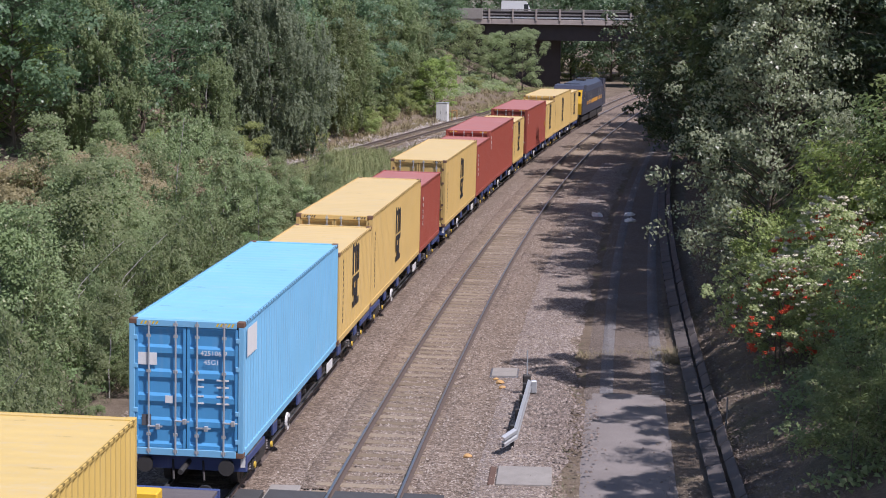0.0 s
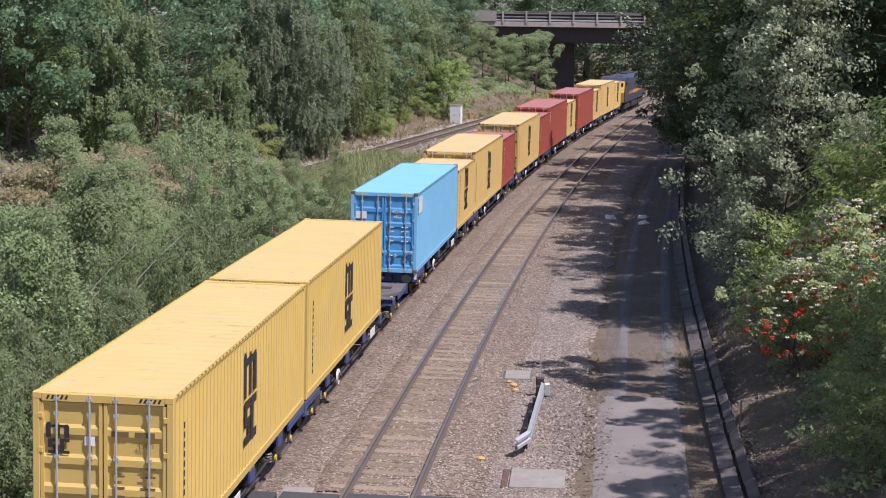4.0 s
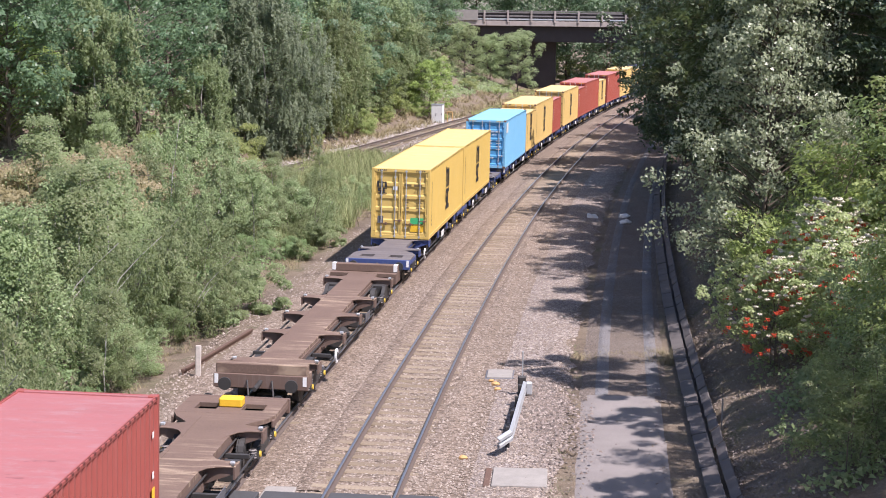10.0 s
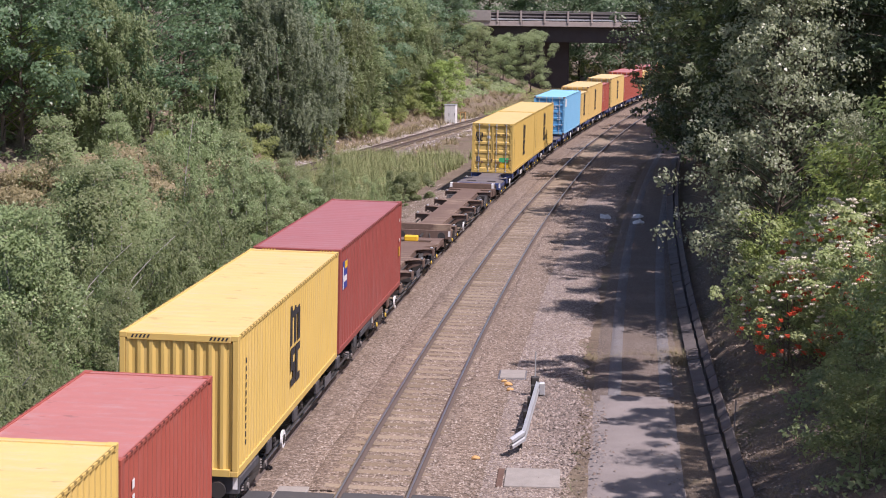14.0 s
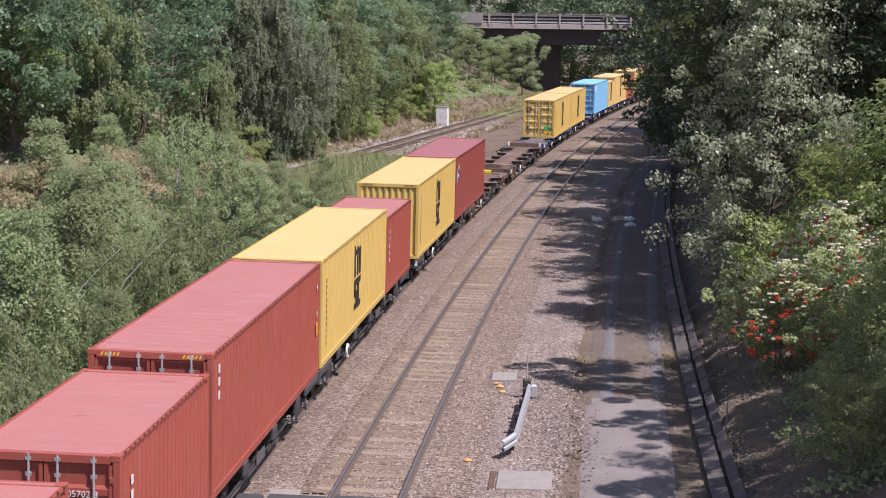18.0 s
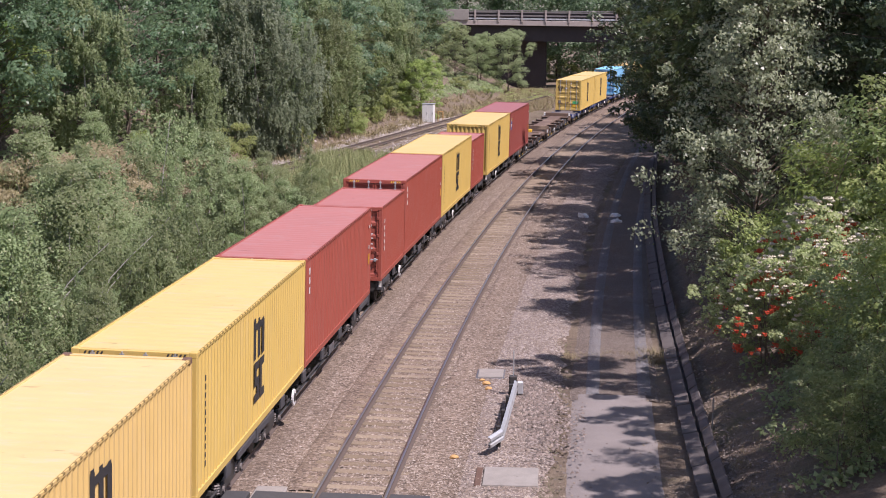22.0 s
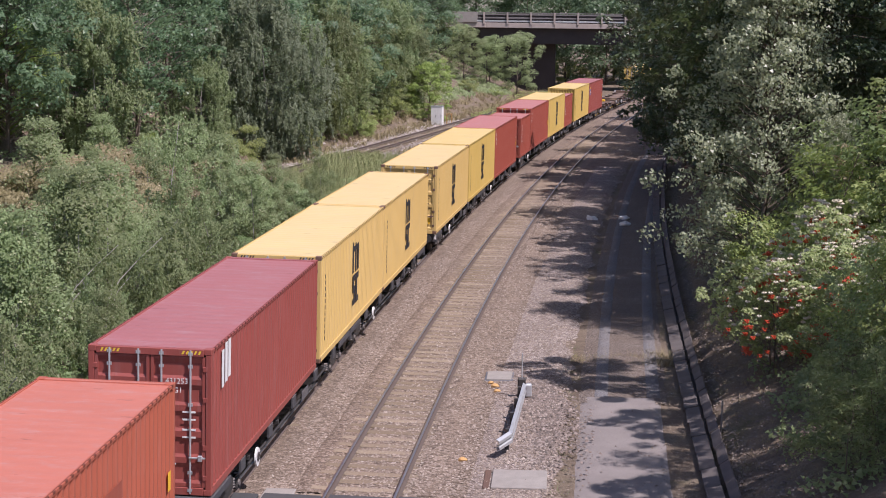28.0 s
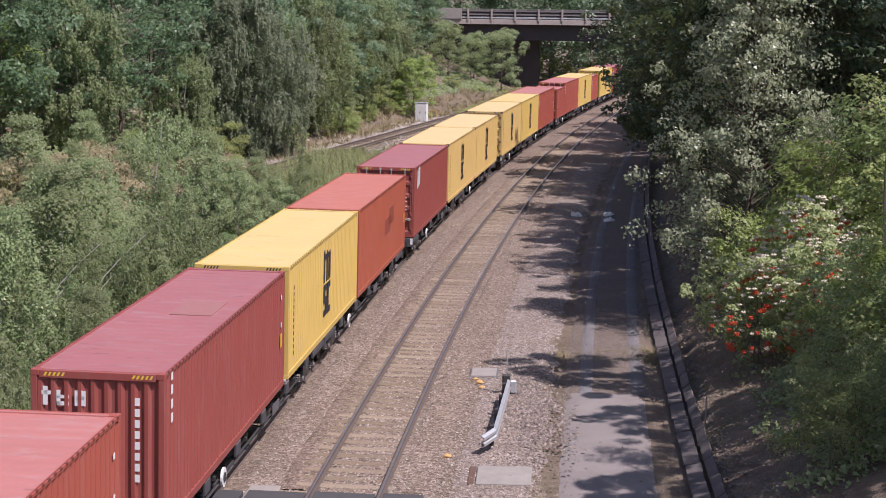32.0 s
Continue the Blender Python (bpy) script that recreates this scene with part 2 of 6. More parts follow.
BIRCH = plain("birch_bark", (0.42, 0.40, 0.36), 0.8, 0.0, 0.35, 9.0, 25, 0.4)
GRASS_DRY = island_mat("dry_grass", [(0.0, (0.20, 0.15, 0.06)), (0.6, (0.34, 0.27, 0.12)), (1.0, (0.16, 0.17, 0.05))])
GRASS_TALL = island_mat("tall_green_grass", [(0.0, (0.15, 0.21, 0.05)), (0.7, (0.27, 0.34, 0.10)), (1.0, (0.48, 0.46, 0.20))])
GRASS = island_mat("green_grass", [(0.0, (0.05, 0.09, 0.02)), (0.6, (0.10, 0.15, 0.035)), (1.0, (0.24, 0.22, 0.09))])
# Half of the colour is reflected and half let through, so blades reflect about 0.07 to 0.16.
LEAF_SCRUB = leaf_mat("scrub_leaf", (0.198, 0.256, 0.118), (0.318, 0.388, 0.186), (0.52, 0.49, 0.34))
LEAF_BIRCH = leaf_mat("birch_leaf", (0.196, 0.250, 0.120), (0.290, 0.350, 0.170), (0.42, 0.41, 0.26))
LEAF_GREY = leaf_mat("grey_green_leaf", (0.310, 0.365, 0.235), (0.500, 0.560, 0.365), (0.85, 0.86, 0.72), 0.32)
LEAF_ALDER = leaf_mat("alder_leaf", (0.155, 0.240, 0.100), (0.262, 0.360, 0.155), (0.42, 0.46, 0.30))
LEAF_DARK = leaf_mat("sycamore_leaf", (0.098, 0.172, 0.095), (0.190, 0.282, 0.152), (0.34, 0.42, 0.27), 0.38)
# Leaf colour lowered to hold the deep shade of the overhanging trees.
LEAF_SHADED = leaf_mat("shade_darkened_leaf", (0.058, 0.090, 0.050), (0.130, 0.178, 0.092), (0.50, 0.56, 0.40), 0.33, 0.35)
LEAF_BRIGHT = leaf_mat("lime_green_leaf", (0.250, 0.315, 0.105), (0.390, 0.450, 0.165), (0.55, 0.54, 0.26))
LEAF_FRESH = leaf_mat("fresh_maple_leaf", (0.225, 0.345, 0.085), (0.385, 0.500, 0.145), (0.58, 0.62, 0.30), 0.4)
LEAF_RUSSET = leaf_mat("russet_leaf", (0.255, 0.205, 0.115), (0.400, 0.335, 0.205), (0.62, 0.56, 0.42))
LEAF_ROWAN = leaf_mat("rowan_leaf", (0.290, 0.365, 0.150), (0.470, 0.530, 0.245), (0.85, 0.83, 0.68))
CREAM = island_mat("cream_seed_head", [(0.0, (0.44, 0.40, 0.26)), (1.0, (0.66, 0.61, 0.46))])
BERRY = plain("rowan_berry", (0.52, 0.075, 0.03), 0.5, 0.0, 0.2)
STEEL_DARK = plain("grimy_black_steel", (0.055, 0.052, 0.05), 0.6, 0.3, 0.35, 3.0)
LEAF_WEEP = leaf_mat("weeping_birch_leaf", (0.225, 0.285, 0.185), (0.325, 0.392, 0.250), (0.44, 0.47, 0.34))
WAGON_BLUE = container_paint("wagon_blue", (0.045, 0.070, 0.19), 0, 0.3)
WAGON_BROWN = container_paint("wagon_brown_dust", (0.135, 0.088, 0.068), 0, 0.5, 0.8)
WAGON_GREY = container_paint("wagon_grey", (0.062, 0.062, 0.068), 0, 0.4, 0.7)
RAIL_GREY = plain("dull_grey_rail_paint", (0.19, 0.175, 0.17), 0.7, 0.1, 0.2)
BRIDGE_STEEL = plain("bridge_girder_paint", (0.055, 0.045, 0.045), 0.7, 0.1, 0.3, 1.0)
WAGON_DECK = deck_mat("wagon_deck_grime", (0.13, 0.115, 0.115), (0.20, 0.18, 0.17))
BROWN_DECK = deck_mat("brown_wagon_deck", (0.150, 0.100, 0.076), (0.36, 0.27, 0.19))
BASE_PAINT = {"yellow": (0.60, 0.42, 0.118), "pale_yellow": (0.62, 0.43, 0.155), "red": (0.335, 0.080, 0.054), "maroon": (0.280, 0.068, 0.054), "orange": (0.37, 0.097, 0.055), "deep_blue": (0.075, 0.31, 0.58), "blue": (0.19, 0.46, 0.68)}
# Roof colours lightened to hold sun and sky glare; scuffs and stains are wear.
ROOF_GLARE = {"yellow": (0.62, 0.46, 0.17), "pale_yellow": (0.63, 0.475, 0.21), "red": (0.42, 0.158, 0.135), "maroon": (0.335, 0.118, 0.115), "orange": (0.46, 0.148, 0.100), "blue": (0.21, 0.52, 0.66)}
PAINTS = {k: container_paint(k + "_container_paint", c, 0, 0.45 if k in ("blue", "pale_yellow") else 0.2) for k, c in BASE_PAINT.items()}
ROOF_PAINTS = {k: container_paint("sun_bleached_" + k + "_roof_paint", c, 0.8, 0.35) for k, c in ROOF_GLARE.items()}

# ---- plan of the line ----
# The train's track: x as a function of y; s is the way along it, u the way to its right.
Y_TAB = np.linspace(-250, 500, 7501)
X_TAB = 0.00039875 * Y_TAB ** 2 + 0.058814 * Y_TAB - 8.161
S_TAB = np.concatenate([[0], np.cumsum(np.hypot(np.diff(X_TAB), np.diff(Y_TAB)))])
S_TAB -= np.interp(0, Y_TAB, S_TAB)
CANT = 1.45
SECOND = 3.62                                   # centres of the two running lines apart


def line(s, u=0.0):
    """x, y and heading (radians, clockwise from +y) at s along the train's track and u to its right."""
    y = float(np.interp(s, S_TAB, Y_TAB))
    h = math.atan(2 * 0.00039875 * y + 0.058814)
    x = 0.00039875 * y * y + 0.058814 * y - 8.161
    return x + u * math.cos(h), y - u * math.sin(h), h


def third(y):
    """x of the old siding that leaves to the left."""
    return -12.0 + 0.23 * (y - 108)


def smooth(a, b, x):
    t = min(1, max(0, (x - a) / (b - a)))
    return t * t * (3 - 2 * t)


def level(x, y):
    """Height of the ground."""
    xc = 0.00039875 * y * y + 0.058814 * y - 8.161
    u = (x - xc) * 0.99
    z = -0.20 - 0.16 * (1 - smooth(-4.8, -2.8, u)) if u < 0 else -0.20 - 0.12 * smooth(5.6, 7.6, u)
    if u > 11.3:
        z += 0.25 * smooth(11.3, 12.0, u) + 0.42 * min(max(0, u - 11.6), 16) + 0.05 * max(0, u - 27)
    x3 = third(y) if y < 205 else third(205) + 0.12 * (y - 205)
    d = x3 - 4.0 - x
    if d > 0 and u < -4:
        z += 0.30 * smooth(0, 2, d) + 0.42 * min(max(0, d - 0.6), 17) + 0.03 * max(0, d - 17)
    if u < -4 or u > 12:
        z += 0.12 * noise.noise((x * 0.35, y * 0.35, 0)) + 0.05 * noise.noise((x * 1.3, y * 1.3, 3))
    return z


# ---- mesh helpers ----
def part(name, bm, material, parent=None, label=""):
    """Links a bmesh as one mesh object, under parent if there is one."""
    me = bpy.data.meshes.new(name)
    bm.to_mesh(me)
    bm.free()
    return link(name, me, material, parent, label)


def link(name, me, material, parent=None, label=""):
    if material and not me.materials:
        me.materials.append(material)
    ob = new(name, me)
    if parent:
        ob.parent = parent
    if label:
        ob["label"] = label
    return ob


def arrays(name, verts, faces, smooth_shade=False):
    """A mesh from numpy arrays: verts n x 3, faces m x 3 or m x 4."""
    me = bpy.data.meshes.new(name)
    k = faces.shape[1]
    me.vertices.add(len(verts))
    me.vertices.foreach_set("co", np.asarray(verts, np.float32).ravel())
    me.loops.add(faces.size)
    me.loops.foreach_set("vertex_index", faces.astype(np.int32).ravel())
    me.polygons.add(len(faces))
    me.polygons.foreach_set("loop_start", np.arange(0, faces.size, k, dtype=np.int32))
    if smooth_shade:
        me.polygons.foreach_set("use_smooth", np.ones(len(faces), bool))
    me.update(calc_edges=True)
    return me


def box(bm, x0, x1, y0, y1, z0, z1, bevel=0.0, m=None):
    """Adds a box, its edges bevelled, turned by m."""
    r = bmesh.ops.create_cube(bm, size=1)
    vs = r["verts"]
    for v in vs:
        v.co = ((x0 + x1) / 2 + v.co.x * (x1 - x0), (y0 + y1) / 2 + v.co.y * (y1 - y0), (z0 + z1) / 2 + v.co.z * (z1 - z0))
        if m:
            v.co = m @ v.co
    if bevel:
        es = list({e for v in vs for e in v.link_edges})
        bmesh.ops.bevel(bm, geom=es, offset=bevel, segments=1, affect="EDGES")
    return bm


def boxed(*a, **k):
    return box(bmesh.new(), *a, **k)


def rod(bm, a, b, r, r2=None, sides=8):
    """Adds a round bar from a to b."""
    a, b = Vector(a), Vector(b)
    d = b - a
    m = Matrix.Translation((a + b) / 2) @ d.to_track_quat("Z", "Y").to_matrix().to_4x4()
    bmesh.ops.create_cone(bm, cap_ends=True, segments=sides, radius1=r, radius2=r if r2 is None else r2, depth=d.length, matrix=m)
    return bm


def prism(bm, outline, a, b, axis="y"):
    """Adds a solid with that outline (pairs), swept from a to b along an axis."""
    def place(p, t):
        return {"y": (p[0], t, p[1]), "x": (t, p[0], p[1]), "z": (p[0], p[1], t)}[axis]
    lo, hi = [bm.verts.new(place(p, a)) for p in outline], [bm.verts.new(place(p, b)) for p in outline]
    n = len(outline)
    fs = [bm.faces.new(lo), bm.faces.new(hi[::-1])]
    fs += [bm.faces.new((lo[i], hi[i], hi[(i + 1) % n], lo[(i + 1) % n])) for i in range(n)]
    bmesh.ops.recalc_face_normals(bm, faces=fs)
    return bm


def sweep(name, outline, s0, s1, u, z, step, material, parent=None, label="", path=None):
    """A bar of that outline laid along the line at u, from s0 to s1."""
    n = max(2, int((s1 - s0) / step) + 1)
    k = len(outline)
    vs, fs = [], []
    for i in range(n):
        s = s0 + (s1 - s0) * i / (n - 1)
        x, y, h = path(s) if path else line(s, u)
        for a, b in outline:
            vs.append((x + a * math.cos(h), y - a * math.sin(h), z + b))
        if i:
            o = (i - 1) * k
            fs += [(o + j, o + k + j, o + k + (j + 1) % k, o + (j + 1) % k) for j in range(k)]
    me = arrays(name, np.array(vs), np.array(fs))
    return link(name, me, material, parent, label)


def thing(name, m, label, category, group=""):
    ob = new(name)
    ob.empty_display_size = 0.3
    ob.matrix_world = m
    return tagged(ob, label, category, group)


# ---- ground ----
us = np.concatenate([np.linspace(-420, -60, 19), np.linspace(-55, -6, 50), np.linspace(-5.5, 14, 53), np.linspace(15, 45, 31), np.linspace(60, 420, 19)])
ys = np.concatenate([np.linspace(-300, 10, 12), np.linspace(20, 130, 111), np.linspace(132, 260, 65), np.linspace(290, 1500, 26)])
gv, gf = [], []
for y in ys:
    yc = min(y, 330)
    xc = 0.00039875 * yc * yc + 0.058814 * yc - 8.161 + (y - yc) * 0.3
    for u in us:
        gv.append((xc + u, y, level(xc + u, yc)))
W = len(us)
for j in range(len(ys) - 1):
    for i in range(W - 1):
        gf.append((j * W + i, j * W + i + 1, (j + 1) * W + i + 1, (j + 1) * W + i))
ground = link("ground", arrays("ground", np.array(gv), np.array(gf), True), EARTH)
tagged(ground, "dry brown earth with litter and rough grass", "ground", kind="structure")


def strip(name, u0, u1, s0, s1, z, step, material, label, category, wob=0.0, edges=6):
    """A laid surface along the line between u0 and u1, with uneven edges and a skirt."""
    vs, fs = [], []
    n = int((s1 - s0) / step) + 1
    for i in range(n):
        s = s0 + i * step
        for j in range(edges):
            t = j / (edges - 1)
            w = wob * noise.noise((s * 0.8, j * 5.0, u0)) if j in (0, edges - 1) else 0
            x, y, h = line(s, u0 + (u1 - u0) * t + w)
            vs.append((x, y, z + (-0.12 if j in (0, edges - 1) else 0.012 * noise.noise((x, y, 7)))))
        if i:
            o = (i - 1) * edges
            fs += [(o + j, o + j + 1, o + edges + j + 1, o + edges + j) for j in range(edges - 1)]
    ob = link(name, arrays(name, np.array(vs), np.array(fs), True), material)
    return tagged(ob, label, category, kind="structure")


strip("ballast_bed", -3.75, 7.85, -248, 440, -0.182, 1.0, BALLAST, "pinkish brown crushed stone ballast under the tracks", "ballast", 0.45, 12)
strip("access_road", 8.0, 10.55, -60, 47.2, -0.262, 0.5, TARMAC, "worn pale tarmac access road", "road", 0.1, 8)
strip("dirt_track", 7.9, 10.8, 46.4, 190, -0.268, 1.0, DIRT, "dirt track of an access road in tree shade", "track", 0.2, 8)
for u in (8.4, 9.85):
    strip("wheel_rut", u, u + 0.68, 47.0, 185, -0.258, 0.6, RUT, "worn wheel track along the access road", "road", 0.16, 5)

for u0, u1, z in ((SECOND - 1.75, SECOND - 0.83, -0.140), (SECOND + 0.83, SECOND + 1.75, -0.172)):
    strip("ballast_shoulder", u0, u1, 36.4, 150, z, 0.4, BALLAST, "crushed stone heaped over the sleeper ends", "ballast", 0.2, 6)

strip("ballast_margin", 5.5, 7.8, 30, 120, -0.172, 0.7, BALLAST_PALE, "paler crushed stone beside the access road", "ballast", 0.4, 7)

# ---- tracks ----
RAIL = [(-0.035, 0), (-0.035, -0.035), (-0.012, -0.05), (-0.012, -0.125), (-0.07, -0.15), (-0.07, -0.16), (0.07, -0.16), (0.07, -0.15), (0.012, -0.125), (0.012, -0.05), (0.035, -0.035), (0.035, 0)]
HEAD = [(-0.031, 0.0), (0.031, 0.0), (0.031, 0.004), (-0.031, 0.004)]


def track(name, s0, s1, u, label, head, web, step=2.0, path=None, cant=0.019):
    t = thing(name, Matrix(), label, "railway track")
    t["kind"] = "structure"
    for sign in (-1, 1):
        p = (lambda s, k=sign: path(s, k * 0.7525)) if path else None
        r = sweep("rail", RAIL, s0, s1, u + sign * 0.7525, -sign * cant, step, web, t, path=p)
        if head:
            sweep("rail_head", HEAD, s0, s1, u + sign * 0.7525, -sign * cant, step, head, r, "polished running surface", path=p)
    return t


def sleepers(parent, s0, s1, gap, u, mesh, path=None, sink=0.0):
    n = int((s1 - s0) / gap)
    rnd = random.Random(int(s0 * 7 + u * 13))
    for i in range(n):
        x, y, h = path(s0 + i * gap, 0) if path else line(s0 + i * gap, u)
        ob = new("sleeper", mesh)
        ob.parent = parent
        ob.matrix_world = pose(x, y, -0.160 - sink + rnd.uniform(-0.012, 0.006), rnd.uniform(-1, 1), CANT if not path else 0, -math.degrees(h) + rnd.uniform(-0.7, 0.7))


sleeper_bm = boxed(-1.25, 1.25, -0.13, 0.13, -0.16, 0.0, 0.025)
sleeper_me = bpy.data.meshes.new("sleeper")
sleeper_bm.to_mesh(sleeper_me)
sleeper_bm.free()
sleeper_me.materials.append(SLEEPER)
near_track = track("running_line", -248, 440, SECOND, "empty running line with polished rails on dusty sleepers", RAIL_TOP, RAIL_SIDE)
train_track = track("train_line", -248, 440, 0.0, "running line under the container train", RAIL_TOP, RAIL_SIDE)


def siding(s, u):
    y = 40 + s
    h = math.atan(0.23)
    return third(y) + u * math.cos(h), y - u * math.sin(h), h


def siding_bed():
    vs, fs = [], []
    for i in range(60):
        for j, u in enumerate((-2.4, -1.7, 0, 1.7, 2.4)):
            x, y, _ = siding(18 + i * 2.75, u + 0.2 * noise.noise((i * 0.9, j * 3.0, 1)))
            vs.append((x, y, level(x, y) + (0.05 if 0 < j < 4 else -0.1)))
        if i:
            o = (i - 1) * 5
            fs += [(o + j, o + j + 1, o + 6 + j, o + 5 + j) for j in range(4)]
    ob = link("siding_bed", arrays("siding_bed", np.array(vs), np.array(fs), True), DIRT)
    tagged(ob, "dirty ballast under the old siding", "ballast", kind="structure")


siding_bed()
siding_track = track("old_siding", 20, 175, 0, "rusty old siding behind the scrub", None, OLD_RAIL, 4.0, siding, 0.0)

# ---- plants ----
def leaves(rng, centres, radii, per, size, droop=0.0, up=0.62, flat=0.75, shell=0.45, tri=False):
    """Leaf blades in clumps: vertices and faces. centres k x 3, radii k; per leaves to a clump."""
    k = len(centres)
    n = k * per
    d = rng.normal(size=(n, 3))
    d /= np.linalg.norm(d, axis=1)[:, None]
    d[:, 2] = np.where(rng.random(n) < 0.6, np.abs(d[:, 2]), d[:, 2])      # more leaves on top, shaped to fit the camera's view from above
    r = (shell + (1 - shell) * rng.random(n) ** 0.6)[:, None] * np.repeat(radii, per)[:, None]
    off = d * r * np.array([1, 1, flat])
    pos = np.repeat(centres, per, axis=0) + off
    nor = 0.5 * d + np.array([0.22, -0.58, up]) + 0.34 * rng.normal(size=(n, 3))
    nor /= np.linalg.norm(nor, axis=1)[:, None]
    t = np.cross(nor, rng.normal(size=(n, 3)))
    t[:, 2] -= droop
    t -= nor * (t * nor).sum(1)[:, None]
    t /= np.linalg.norm(t, axis=1)[:, None] + 1e-9
    b = np.cross(nor, t)
    L = (size * rng.uniform(0.6, 1.25, n))[:, None]
    w = L * rng.uniform(0.30, 0.46, n)[:, None]
    if tri:
        w = w * 0.92
        v = np.stack([pos - t * L * 0.40 + b * w, pos + t * L * 0.46, pos - t * L * 0.34 - b * w], 1).reshape(-1, 3)
        return v, np.arange(3 * n).reshape(n, 3)
    v = np.stack([pos - t * L * 0.5, pos + b * w - t * L * 0.05 + nor * L * 0.05, pos + t * L * 0.5, pos - b * w - t * L * 0.05 + nor * L * 0.05], 1).reshape(-1, 3)
    return v, np.arange(4 * n).reshape(n, 4)


def hanging(rng, tips, strands, per, size, length):
    """Leaves along thin twigs that hang down from the tips of a birch."""
    k = len(tips) * strands
    n = k * per
    start = np.repeat(tips, strands, axis=0) + rng.normal(size=(k, 3)) * np.array([0.42, 0.42, 0.30])
    drop = length * rng.uniform(0.35, 1.0, k)
    sway = rng.normal(size=(k, 2)) * 0.12
    f = rng.random(n)
    d = np.repeat(drop, per)
    pos = np.repeat(start, per, axis=0) + rng.normal(size=(n, 3)) * 0.07
    pos[:, :2] += np.repeat(sway, per, axis=0) * (f * d)[:, None]
    pos[:, 2] -= f * d
    nor = np.array([0.28, -0.60, 0.38]) + 0.45 * rng.normal(size=(n, 3))
    nor /= np.linalg.norm(nor, axis=1)[:, None]
    t = np.array([0, 0, -1.0]) + 0.45 * rng.normal(size=(n, 3))
    t -= nor * (t * nor).sum(1)[:, None]
    t /= np.linalg.norm(t, axis=1)[:, None] + 1e-9
    b = np.cross(nor, t)
    L = (size * rng.uniform(0.6, 1.3, n))[:, None]
    v = np.stack([pos - t * L * 0.45 + b * L * 0.3, pos + t * L * 0.6, pos - t * L * 0.4 - b * L * 0.3], 1).reshape(-1, 3)
    return v, np.arange(3 * n).reshape(n, 3)


def limb(bm, pts, r0, r1, sides=6, joint=None):
    """A tapered, bent limb through pts, grown onto the vertex joint; gives its first ring."""
    n = len(pts)
    rings = []
    for i, p in enumerate(pts):
        p = Vector(p)
        d = (Vector(pts[min(i + 1, n - 1)]) - Vector(pts[max(i - 1, 0)])).normalized()
        q = d.to_track_quat("Z", "Y")
        r = r0 + (r1 - r0) * i / (n - 1)
        rings.append([bm.verts.new(p + q @ Vector((r * math.cos(a), r * math.sin(a), 0))) for a in (6.2832 * j / sides for j in range(sides))])
    for a, b in zip(rings, rings[1:]):
        for j in range(sides):
            bm.faces.new((a[j], a[(j + 1) % sides], b[(j + 1) % sides], b[j]))
    bm.faces.new(rings[-1])
    if joint:
        bm.faces.new((rings[0][0], rings[0][1], joint))
    return rings[0]


